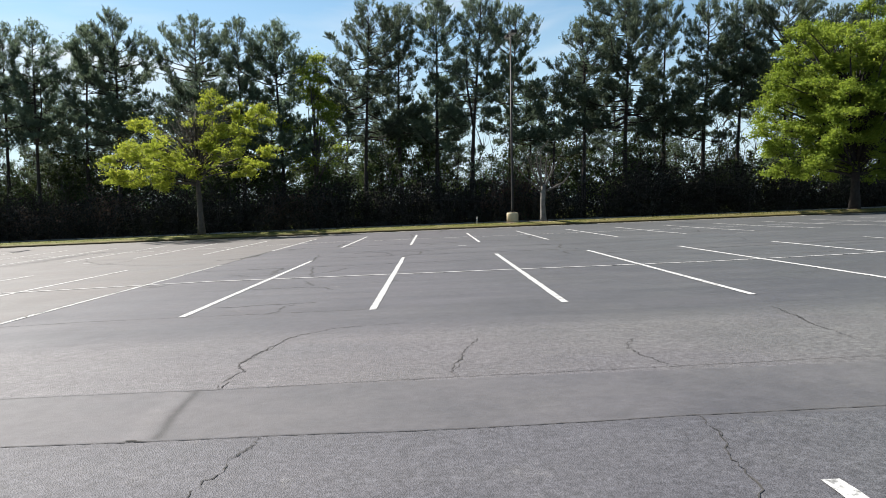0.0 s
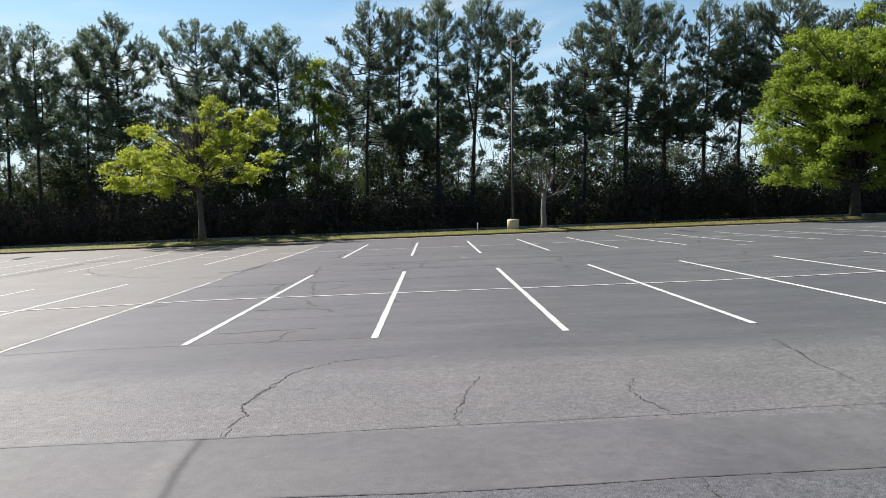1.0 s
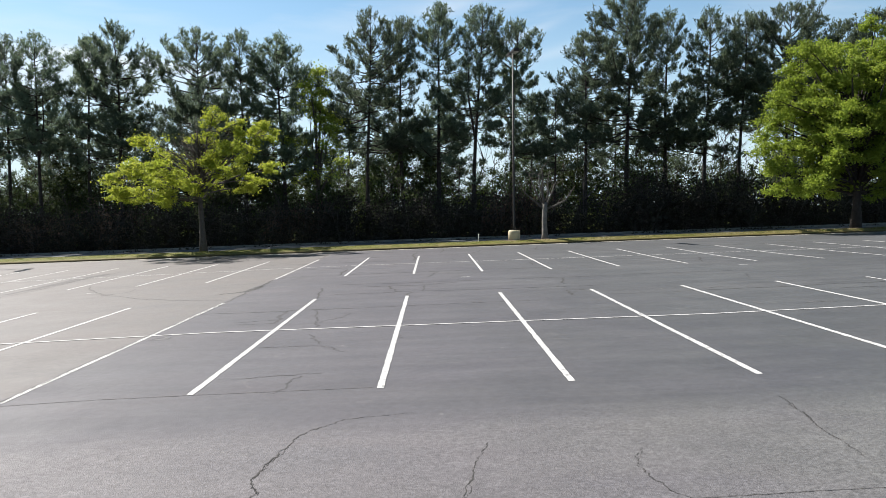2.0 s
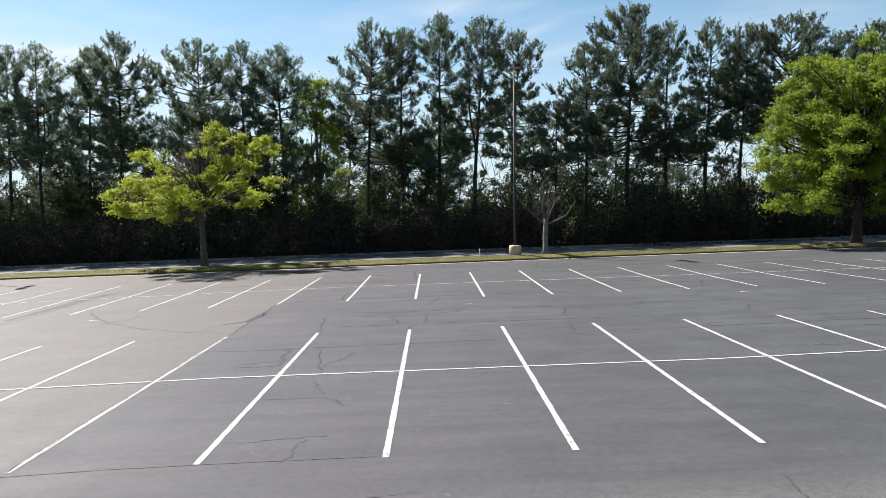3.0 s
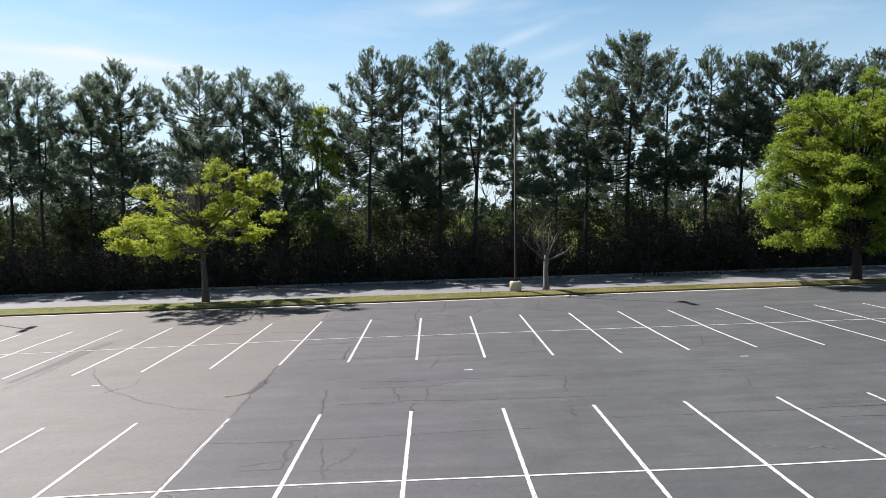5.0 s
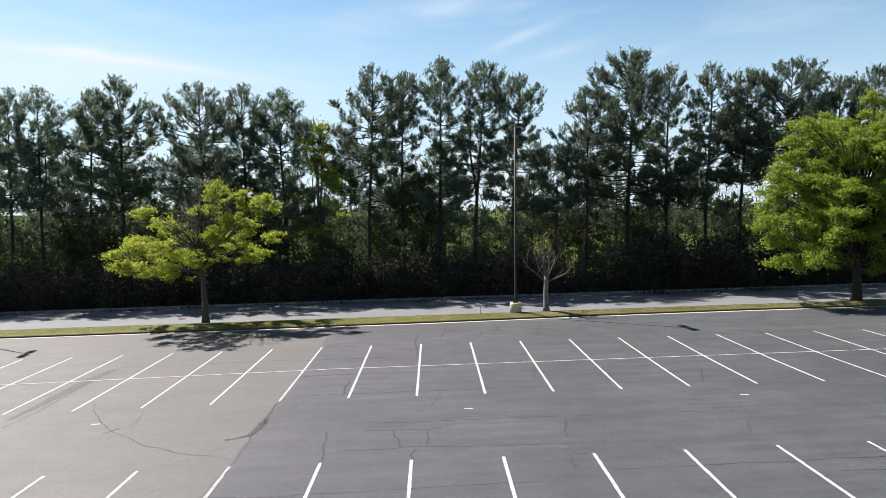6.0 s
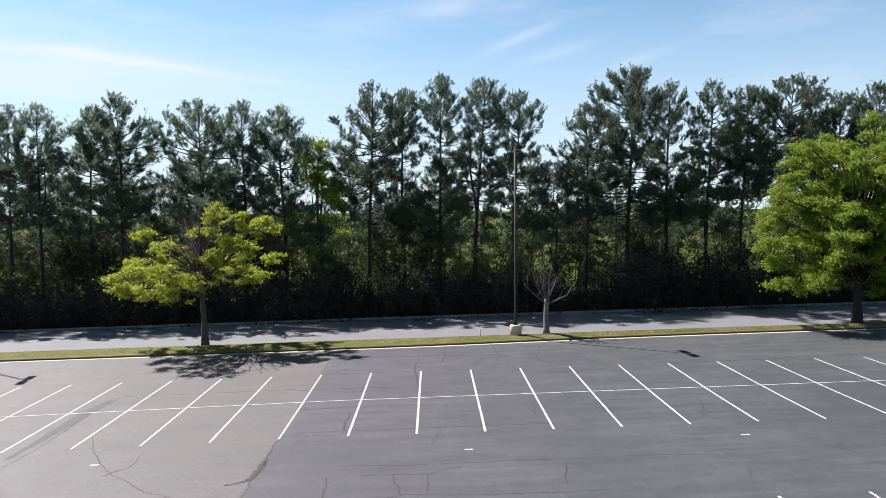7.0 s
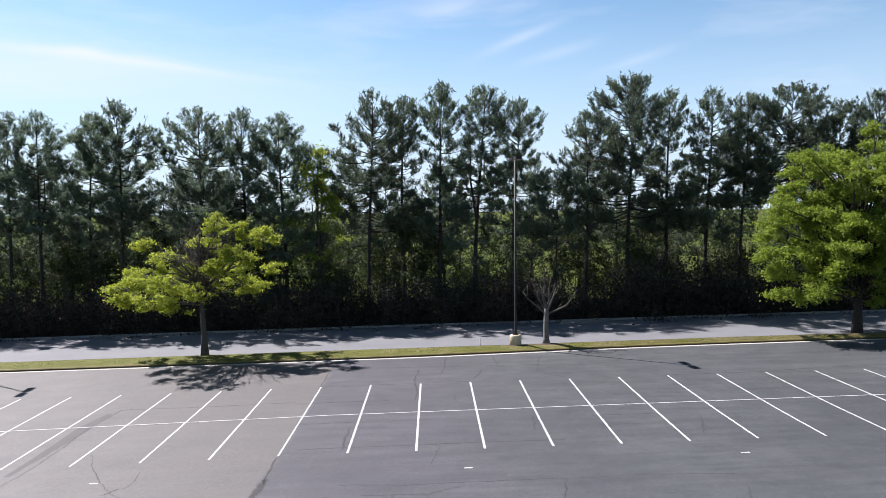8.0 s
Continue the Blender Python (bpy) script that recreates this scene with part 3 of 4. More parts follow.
sealed(0.06, (-13.47, 29.38), (-12.80, 28.01), (-11.99, 26.71), (-11.17, 25.51), (-10.76, 25.05), seed=604, mat=PALE_SEALER)
sealed(0.06, (-10.90, 25.19), (-9.05, 23.37), (-8.09, 22.78), (-6.92, 22.03), (-5.60, 21.43), seed=605, mat=PALE_SEALER)
sealed(0.13, (-10.99, 24.82), (-10.76, 25.10), (-10.59, 25.40), seed=606, mat=SEALER)
sealed(0.05, (-10.53, 27.03), (-10.33, 25.93), (-10.48, 25.32), seed=607, mat=PALE_SEALER)
# along the paving seam
sealed(0.4, (-6.30, 23.41), (-5.75, 23.62), (-5.52, 24.07), (-5.41, 24.75), (-5.42, 25.63), seed=608, mat=SEALER)
sealed(0.13, (-5.38, 24.94), (-5.45, 26.50), (-5.51, 27.85), seed=609, mat=SEALER)
sealed(0.1, (-5.38, 24.61), (-5.42, 22.38), (-5.41, 20.92), seed=610, mat=PALE_SEALER)
sealed(0.1, (-5.47, 38.86), (-5.51, 40.81), (-5.53, 43.27), seed=611, mat=PALE_SEALER)
# far bays and the strip by the kerb
joint(0.07, (-6.25, 35.70), (-4.07, 35.77), (-1.50, 35.77), seed=612)
joint(0.07, (-4.49, 38.95), (-1.39, 39.15), (2.68, 39.24), seed=613)
joint(0.08, (-3.69, 43.44), (-1.60, 43.29), (4.59, 42.99), (8.70, 42.85), seed=614)
joint(0.08, (-4.91, 28.69), (-3.16, 28.74), (2.60, 28.85), (6.08, 28.84), seed=615)
joint(0.06, (-5.59, 32.21), (-4.38, 32.20), (-3.04, 32.20), seed=616)
joint(0.07, (13.69, 39.17), (15.94, 39.26), (18.94, 39.25), (21.87, 39.67), seed=617)
joint(0.06, (7.88, 32.09), (10.56, 32.05), seed=618)
sealed(0.09, (1.61, 46.51), (1.41, 43.79), (1.31, 42.24), (1.06, 40.82), seed=619, mat=SEALER)
sealed(0.09, (4.50, 46.41), (4.59, 44.12), (4.61, 42.83), (5.05, 42.45), seed=620, mat=SEALER)
sealed(0.08, (3.58, 42.21), (3.23, 40.52), (2.96, 39.74), seed=621, mat=SEALER)
sealed(0.08, (7.61, 45.37), (7.10, 42.93), (6.78, 41.45), (7.13, 40.53), (8.06, 39.43), seed=622, mat=SEALER)
sealed(0.12, (-0.14, 42.61), (-0.25, 41.29), (-0.35, 40.06), (-0.18, 37.99), (-0.22, 35.72), seed=623, mat=SEALER)
sealed(0.13, (-3.01, 31.44), (-3.01, 30.41), (-3.04, 29.29), (-3.05, 28.46), seed=624, mat=SEALER)
sealed(0.08, (0.96, 28.53), (0.81, 27.54), (0.57, 26.51), seed=625)
sealed(0.06, (1.81, 36.45), (1.84, 35.04), (2.23, 34.78), seed=626)
sealed(0.06, (-3.05, 45.81), (-3.18, 43.52), seed=627)
sealed(0.12, (5.29, 32.39), (5.18, 31.27), (5.04, 30.15), seed=628)
sealed(0.12, (12.61, 31.53), (12.22, 30.10), (11.85, 28.88), seed=629)
# middle aisle
joint(0.06, (-2.67, 24.76), (-0.27, 24.55), (1.31, 24.64), (3.31, 24.68), (6.23, 24.68), (8.14, 24.76), (11.24, 24.47), seed=630)
joint(0.06, (-1.78, 23.76), (-0.63, 23.76), (0.52, 23.69), (1.60, 24.27), seed=631)
joint(0.06, (-2.29, 21.83), (-0.71, 21.83), (-0.18, 22.04), (2.12, 21.80), (4.77, 21.79), (6.20, 21.85), seed=632)
sealed(0.07, (-0.67, 23.76), (-0.59, 22.92), (-0.38, 21.95), seed=633, mat=SEALER)
sealed(0.08, (0.45, 23.64), (0.49, 22.63), (0.42, 21.92), seed=634, mat=SEALER)
sealed(0.09, (0.19, 21.79), (-0.02, 21.24), (-0.02, 20.80), seed=635, mat=SEALER)
sealed(0.08, (-2.98, 23.77), (-2.83, 22.05), (-2.66, 20.78), seed=636, mat=SEALER)
sealed(0.08, (5.34, 24.64), (5.11, 23.49), (4.96, 22.43), seed=637, mat=SEALER)
sealed(0.08, (4.72, 20.81), (4.66, 20.15), (4.65, 19.70), seed=638, mat=SEALER)
joint(0.05, (4.72, 20.81), (5.31, 20.85), seed=639)
joint(0.055, (5.70, 19.51), (6.72, 19.46), (9.14, 19.55), (10.71, 19.48), (12.37, 19.57), (13.46, 19.56), seed=640, mat=SEALER)
joint(0.05, (11.68, 18.66), (12.84, 18.59), seed=641)
sealed(0.06, (11.16, 23.46), (10.94, 22.68), (10.79, 22.17), seed=642)
# near bays
joint(0.055, (-5.36, 18.55), (-4.20, 18.38), (-3.30, 18.36), (-2.44, 18.52), (-1.68, 18.48), seed=643)
joint(0.04, (-1.68, 18.48), (-0.04, 18.59), (1.93, 18.73), (3.62, 18.79), seed=644)
joint(0.04, (-3.93, 16.34), (-3.14, 16.33), (-2.89, 16.39), seed=645)
joint(0.04, (-3.95, 16.64), (-3.38, 16.80), (-3.02, 16.89), seed=646)
sealed(0.14, (-2.97, 16.40), (-2.98, 16.75), (-3.02, 17.22), (-3.02, 17.91), (-3.06, 18.50), seed=647)
sealed(0.06, (-2.33, 18.35), (-2.11, 17.20), (-1.96, 16.07), (-1.84, 15.53), seed=648)
sealed(0.05, (-1.93, 16.10), (-1.77, 16.47), (-1.60, 16.67), (-1.39, 17.02), (-1.33, 17.69), seed=649)
joint(0.035, (-2.58, 13.35), (-2.00, 13.35), (-1.60, 13.37), seed=650)
sealed(0.04, (-1.60, 13.37), (-1.37, 13.29), (-1.12, 13.06), (-0.85, 12.71), seed=651)
sealed(0.05, (-1.84, 14.71), (-1.71, 14.19), (-1.47, 13.53), seed=652)
sealed(0.09, (0.11, 14.13), (0.13, 13.86), seed=653)
# pale swirls rubbed by tyres
sealed(0.13, (14.41, 34.94), (14.27, 34.11), (14.63, 33.76), (15.32, 33.98), seed=654, mat=SCUFF)
sealed(0.13, (14.48, 31.66), (14.34, 31.04), (14.48, 30.68), (14.88, 30.63), seed=655, mat=SCUFF)
sealed(0.13, (9.88, 33.94), (10.63, 34.57), (11.21, 34.92), seed=656, mat=SCUFF)
sealed(0.13, (11.30, 38.19), (11.35, 37.18), (11.62, 36.79), seed=657, mat=SCUFF)
sealed(0.13, (13.27, 37.92), (13.25, 36.93), (13.45, 36.66), seed=658, mat=SCUFF)
sealed(0.13, (18.28, 31.11), (18.33, 30.74), (18.71, 30.88), seed=659, mat=SCUFF)
sealed(0.2, (8.33, 19.93), (8.71, 20.06), (9.12, 20.10), seed=660, mat=SCUFF)
sealed(0.2, (9.60, 16.43), (9.92, 16.52), (10.27, 16.36), seed=661, mat=SCUFF)
sealed(0.2, (8.64, 16.99), (8.62, 16.65), seed=662, mat=SCUFF)
sealed(0.2, (-4.77, 27.72), (-4.29, 27.79), seed=663, mat=SCUFF)
sealed(0.2, (-5.25, 28.34), (-4.83, 28.48), (-4.32, 28.20), seed=664, mat=SCUFF)
# near aisle
sealed(0.045, (-2.6, 10.8), (-1.7, 10.9), (-1.0, 11.0), seed=518)
sealed(0.045, (-1.3, 10.85), (-1.42, 10.3), (-1.5, 9.8), seed=521)


# ---- lamp posts ----
def bare_earth(x, y, rx, ry, seed):
    """A thin ragged patch of soil that lies on the crowned verge."""
    rs = random.Random(seed)
    v, f = [], []
    n = 28

    def top(px, py):
        k = (py - KERB_Y(px) - 0.15) / (VERGE_BACK - 0.3 - KERB_Y(px))
        return ground_z(px) + 0.168 + CROWN * math.sin(math.pi * min(1, max(0, k) * 0.96))

    v.append((x, y, top(x, y)))
    for ring in (0.5, 1.0):
        for k in range(n):
            a = 2 * math.pi * k / n
            q = ring * (rs.uniform(0.8, 1.15) if ring == 1 else 1)
            px, py = x + rx * q * math.cos(a), y + ry * q * math.sin(a)
            v.append((px, py, top(px, py) - (0.02 if ring == 1 else 0)))
    for k in range(n):
        k2 = (k + 1) % n
        f += [(0, 1 + k, 1 + k2), (1 + k, 1 + n + k, 1 + n + k2, 1 + k2)]
    return tagged(new("bare_earth", mesh_of("bare_earth", v, f, SOIL)), "patch of bare brown soil in the verge grass", "soil")


PATCHES = ((8.3, 47.9, 1.1, 0.5), (6.4, 47.8, 0.9, 0.5), (29.9, 48.2, 1.6, 0.5))
for k, (px, py, prx, pry) in enumerate(PATCHES):
    bare_earth(px, py, prx, pry, 2 + k)


def lamp_post(x, y, z):
    root = thing("lamp_post", x, y, z, "tall dark bronze steel lamp post on a yellowed concrete base", "lamp post", "lamp posts")
    t = Tubes()
    ring = [(0.0, 0.40), (0.56, 0.40), (0.63, 0.385), (0.66, 0.35)]
    t.add([(0, 0, a - 0.2 if a == 0 else a) for a, r in ring], [r for a, r in ring], 20)
    part("concrete_base", t.mesh("concrete_base", BASE_PAINT), root, "round concrete base painted pale yellow")
    v, f = [], []
    box(v, f, -0.19, 0.19, -0.19, 0.19, 0.66, 0.69)
    plate = part("base_plate", mesh_of("base_plate", v, f, POLE_METAL), root)
    for sx in (-0.14, 0.14):
        for sy in (-0.14, 0.14):
            b = Tubes()
            b.add([(sx, sy, 0.69), (sx, sy, 0.75)], [0.018, 0.018], 6)
            part("bolt", b.mesh("bolt", POLE_METAL), plate)
    t = Tubes()
    t.add([(0, 0, 0.69), (0, 0, 0.99), (0, 0, 12.55)], [0.09, 0.085, 0.052], 12)
    part("pole", t.mesh("pole", POLE_METAL), root)
    for s in (-1, 1):
        a = Tubes()
        a.add([(0, 0, 12.45), (-s * 0.02, s * 0.12, 12.5), (-s * 0.03, s * 0.25, 12.52)], [0.04, 0.04, 0.04], 8)
        part("arm", a.mesh("arm", POLE_METAL), root)
        bm = bmesh.new()
        bmesh.ops.create_cube(bm, size=1, matrix=pose(-s * 0.08, s * 0.55, 12.53, 0, 0, 9) @ Matrix.Diagonal((0.40, 0.86, 0.2, 1)))
        bmesh.ops.bevel(bm, geom=bm.edges[:], offset=0.03, segments=2, affect="EDGES")
        me = bpy.data.meshes.new("lamp_head")
        bm.to_mesh(me)
        bm.free()
        me.materials.append(POLE_METAL)
        head = part("lamp_head", me, root)
        bm = bmesh.new()
        bmesh.ops.create_cube(bm, size=1, matrix=pose(-s * 0.08, s * 0.55, 12.43, 0, 0, 9) @ Matrix.Diagonal((0.32, 0.72, 0.02, 1)))
        me = bpy.data.meshes.new("lens")
        bm.to_mesh(me)
        bm.free()
        me.materials.append(GLASS_LENS)
        part("lens", me, head, "flat milky glass lens")
    return root


post = lamp_post(6.3, 48.0, ground_z(6.3) + 0.28)
copy_thing(post, pose(-32.0, 47.2, ground_z(-32) + 0.28))


def marker_stake(x, y, z):
    t = Tubes()
    t.add([(0, 0, -0.1), (0.0, 0.0, 0.3), (0.01, 0, 0.55), (0.01, 0, 0.57)], [0.03, 0.03, 0.028, 0.012], 6)
    ob = new("marker_stake", t.mesh("marker_stake", STAKE))
    ob.location = (x, y, z)
    return tagged(ob, "short pale marker stake standing in the verge", "stake")


STAKE = plain("pale_plastic", (0.55, 0.54, 0.50), (0.65, 0.64, 0.60), 6.0, 0.6, 0.1, 40.0)
marker_stake(3.9, 48.2, ground_z(3.9) + 0.2)


def oval_mark(x, y, rx, ry):
    """A faint sprayed oval beside a bay line."""
    pts = [(x + rx * math.cos(a * math.pi / 10), y + ry * math.sin(a * math.pi / 10)) for a in range(21)]
    root = tagged(new("sprayed_mark"), "faint white sprayed oval in a box outline on asphalt", "road marking")
    ring = stripe("oval", pts, 0.028, FADED_PAINT, 0.007, "", "", 0.3, 71, False, 0.08)
    outline = stripe("outline", [(x - 1.5 * rx, y - 1.35 * ry), (x + 1.5 * rx, y - 1.35 * ry), (x + 1.5 * rx, y + 1.35 * ry), (x - 1.5 * rx, y + 1.35 * ry), (x - 1.5 * rx, y - 1.35 * ry)], 0.022, FADED_PAINT, 0.0075, "", "", 0.3, 72, False, 0.08)
    ring.parent = outline.parent = root
    return root


oval_mark(-5.02, 14.9, 0.11, 0.13)

# ---- trees ----
def pine(x, y, top, crown_r, crown_base, seed, lean=(0.0, 0.0), dense=1.0, forked=0, label=""):
    """A white pine: wobbling trunk, whorls of limbs, upswept towards the top, whose side shoots carry brushes of needles."""
    rs = np.random.RandomState(seed)
    z0 = ground_z(x) - 0.1
    h = top - z0
    root = thing("pine_tree", x, y, z0, label or "tall white pine with a bare lower trunk and dark needles", "pine tree", "pine belt")
    wob = rs.uniform(-1, 1, 6)

    def axis(z):
        u = z / h
        return np.array([lean[0] * u + 0.28 * (math.sin(2.3 * u * 2 + wob[0] * 3) - math.sin(wob[0] * 3)) * wob[1],
                         lean[1] * u + 0.28 * (math.sin(2.1 * u * 2 + wob[2] * 3) - math.sin(wob[2] * 3)) * wob[3], z])

    t = Tubes()
    r0 = 0.0115 * h * rs.uniform(0.85, 1.15)
    zs = np.linspace(0, h * 0.965, 15)
    t.add([axis(z) for z in zs], [r0 * (1.25 if z == 0 else 1) * (1 - 0.94 * (z / h) ** 0.95) for z in zs], 8)
    if forked:
        zf = h * 0.42
        t.add([axis(zf) + np.array([0.55 * forked * min(1, k / 3), 0, k * (h * 0.34) / 6]) for k in range(7)], [r0 * 0.55 * (1 - 0.8 * k / 6) for k in range(7)], 7)
    part("trunk", t.mesh("trunk", PINE_BARK), root)
    b = Tubes()
    shoots = []                                   # start, end and length of each needle-bearing shoot
    shape, dome = rs.uniform(0.45, 0.8), rs.uniform(0.45, 0.95) if crown_r < 3.6 else 0.32
    lobes = [(rs.uniform(0.0, 0.95), rs.uniform(0, 6.283), rs.uniform(0.4, 1.0)) for k in range(10)]
    z = h * 0.22
    az = rs.uniform(0, 6.28)
    knots = np.array([0, 0.25, 0.5, 0.75, 1.0])
    while z < h * 0.955:
        u = (z - crown_base) / (h - crown_base)
        live = u > 0
        az += 2.4 + rs.uniform(-0.6, 0.6)
        z += rs.uniform(0.03, 0.17) * (1.0 if live else 6.0)
        if live:
            reach = 1.46 * crown_r * math.sin(math.pi * (0.38 + 0.53 * u)) ** shape * (1 - 0.2 * max(0.0, (u - 0.5) / 0.5) ** 1.5)
        else:
            reach = crown_r * 0.6 * rs.uniform(0.4, 1.0)
        lobe = max([a * math.exp(-((u - lu) / 0.12) ** 2) * max(0.0, math.cos(az - la)) ** 1.5 for lu, la, a in lobes])
        if live and rs.uniform() > 0.58 + 0.75 * lobe + 0.1 * u:
            continue
        el = radians(-7 + 66 * max(u, 0) ** 1.8 + rs.uniform(-14, 18)) if live else radians(rs.uniform(-18, 14))
        L = max(0.5, reach * rs.uniform(0.5, 1.0) * (0.60 + 0.72 * lobe)) / max(0.6, math.cos(el))
        L = max(0.3, min(L, (h - 0.3 + 0.25 * dome - z) / max(0.15, math.sin(max(el, 0.01)) + 0.22 + dome * math.cos(el))))
        out = np.array([math.cos(az), math.sin(az), 0.0])
        side = np.array([-math.sin(az), math.cos(az), 0.0])
        p0 = axis(min(h * 0.955, max(h * 0.2, z)))
        curl, sag, bend = rs.uniform(0.0, 0.32) * L, rs.uniform(0.0, 0.16) * L, rs.uniform(-0.25, 0.25) * L
        P = np.array([p0 + out * L * math.cos(el) * q + side * bend * q * q + np.array([0, 0, L * math.sin(el) * q + curl * q ** 3 - 2 * sag * q * (1 - q)]) for q in knots])
        rb = max(0.016, 0.0125 * L + 0.010)
        b.add(P, rb * np.array([1, 0.8, 0.62, 0.42, 0.2]), 4)
        if not live and rs.uniform() > 0.2:
            continue
        for k in range(int(2.5 + 1.9 * L)):
            q = rs.uniform(0.34, 1.0) if k else 1.0
            i0 = min(int(q * 4), 3)
            c2 = P[i0] + (P[i0 + 1] - P[i0]) * (q * 4 - i0)
            d2 = (P[i0 + 1] - P[i0]) / np.linalg.norm(P[i0 + 1] - P[i0]) * 0.8 + side * rs.uniform(-1, 1) + np.array([0, 0, rs.uniform(-0.05, 0.65) + 0.6 * max(u, 0)])
            d2 = d2 / np.linalg.norm(d2)
            l2 = 0.24 + L * rs.uniform(0.12, 0.34) * (1.3 - 0.6 * q)
            if k % 2 == 0:
                b.add([c2, c2 + d2 * l2], [0.014, 0.005], 3)
            m = int(3 + 5.5 * l2)
            c = c2 + d2 * l2 * rs.uniform(0.2, 1.0, (m, 1))
            d = unit(d2 * 0.55 + 0.5 * rs.standard_normal((m, 3)) + np.array([[0, 0, 0.42 + 0.55 * max(u, 0)]]))
            ln = rs.uniform(0.22, 0.52, m)
            e = c + d * ln[:, None]
            r = np.hypot(e[:, 0] - p0[0], e[:, 1] - p0[1])
            ok = e[:, 2] < h - dome * np.maximum(0, r - 0.25) + 0.3 * rs.standard_normal(m)
            shoots.append((c[ok], e[ok], ln[ok] * (1.5 - 1.0 * max(u, 0))))
    tip = axis(h * 0.955)
    lead = tip + np.array([[0, 0, 1.0]]) * 0.04 * h + rs.uniform(-0.35, 0.35, (5, 3)) * np.array([[1, 1, 0.6]])
    shoots.append((np.repeat(tip[None], 5, axis=0), lead, np.full(5, 0.5)))
    part("branchwork", b.mesh("branchwork", PINE_BARK), root)["kind"] = "stuff"
    c, e, ln = (np.concatenate([w[k] for w in shoots]) for k in range(3))
    count = np.maximum(4, (26 * ln * dense)).astype(int)
    who = np.repeat(np.arange(len(c)), count)
    q = 1 - rs.uniform(0, 1, len(who)) ** 1.2 * 0.8
    at = c[who] * (1 - q)[:, None] + e[who] * q[:, None] + rs.standard_normal((len(who), 3)) * 0.04
    v, f = slivers(rs, at, unit(e - c)[who] * 0.8 + np.array([[0, 0, 0.3]]), 1, 0.24, 0.070, 0.60)
    part("needles", mesh_of("needles", v, f, NEEDLES), root)
    return root


def front_pine(x, y_row, top_row, crown_r, crown_base, lean, dense=1.0, forked=0):
    """One of the front row, numbered from west to east by its seed."""
    global pine_seed
    y, top = y_row - 1.0, top_row + 0.2 - (top_row - 5.0) * 0.0155
    kind = "tall forked white pine with dark needles behind the thicket" if forked else "broad-crowned tall white pine with long upswept limbs" if crown_r > 3.3 else "tall white pine with a bare lower trunk and dark needles"
    pine(x, y, top, crown_r, crown_base - 0.9, pine_seed, (lean, 0.0), dense, forked, kind)
    pine_seed += 1


pine_seed = 1000
front_pine(-47.4, 66.2, 18.77, 2.8, 9.2, 0.3, 0.85, 0)
front_pine(-42.3, 65.2, 18.16, 2.6, 8.7, -0.3, 0.85, 0)
front_pine(-37.0, 65.2, 18.57, 2.8, 8.7, 0.2, 0.85, 0)
front_pine(-33.6, 64.2, 18.57, 3.0, 9.2, -0.2, 0.85, 1)
front_pine(-30.2, 66.2, 18.47, 2.8, 7.7, 0.2, 0.94, 0)
front_pine(-26.7, 64.7, 19.49, 3.1, 8.9, -0.7, 0.94, 0)
front_pine(-20.1, 65.2, 18.77, 3.9, 8.5, 0.0, 0.9, 0)
front_pine(-16.0, 65.2, 18.77, 2.6, 7.7, 0.0, 0.9, 0)
front_pine(-12.3, 64.2, 18.26, 3.0, 6.5, 0.0, 1.1, 0)
front_pine(-4.9, 64.2, 20.1, 3.2, 8.3, 0.2, 1.0, 0)
front_pine(-1.7, 65.2, 19.79, 2.0, 8.5, 0.0, 0.8, 0)
front_pine(1.4, 64.7, 21.01, 2.7, 7.2, 0.0, 1.0, 0)
front_pine(4.4, 64.2, 20.51, 2.6, 8.7, 0.9, 0.95, -1)
front_pine(8.1, 65.7, 19.49, 2.7, 7.7, 0.3, 1.1, 0)
pine(11.6, 63.6, 13.0, 2.3, 4.8, 2900, (0.2, 0.0), 0.9)
front_pine(14.6, 65.2, 18.16, 2.8, 8.2, -0.3, 0.9, 0)
front_pine(18.3, 64.7, 21.42, 3.9, 8.4, -0.1, 1.1, 0)
front_pine(22.2, 66.2, 20.4, 2.2, 7.4, 0.3, 0.9, 0)
front_pine(25.5, 65.2, 20.2, 3.0, 7.4, 0.0, 1.1, 0)
front_pine(28.4, 64.7, 19.69, 2.4, 9.6, 0.2, 1.0, 0)
front_pine(32.9, 65.2, 20.71, 4.2, 11.0, 0.6, 1.2, 0)
front_pine(37.6, 66.2, 19.38, 3.0, 8.2, 0.3, 1.0, 0)
front_pine(41.6, 65.2, 20.1, 3.0, 7.7, 0.0, 1.0, 0)
front_pine(46.4, 66.2, 19.18, 3.0, 7.7, 0.0, 1.0, 0)
# a looser second row behind
for i, (x, y, top, r, cb) in enumerate([(-44, 72, 15.5, 2.8, 4), (-38, 74, 16.5, 2.6, 4), (-34, 69, 13, 2.6, 3), (-30, 71, 15, 2.6, 3), (-23, 73, 15.5, 2.8, 3), (-20, 69, 12, 2.6, 3), (-8, 72, 15, 2.8, 4), (-4, 70, 14, 2.6, 5), (2, 71, 14, 2.6, 5), (11, 73, 14, 2.8, 4),
                                    (15, 69, 12.5, 2.6, 5), (20, 74, 14, 2.4, 5), (38, 73, 15.5, 2.8, 4), (-14.5, 71, 13, 2.6, 3), (-25, 69, 12.5, 2.8, 2.5), (25, 70, 11, 2.3, 4)]):
    pine(x, y, top + ground_z(x), r, cb, 2000 + i, (0, 0), 0.6)


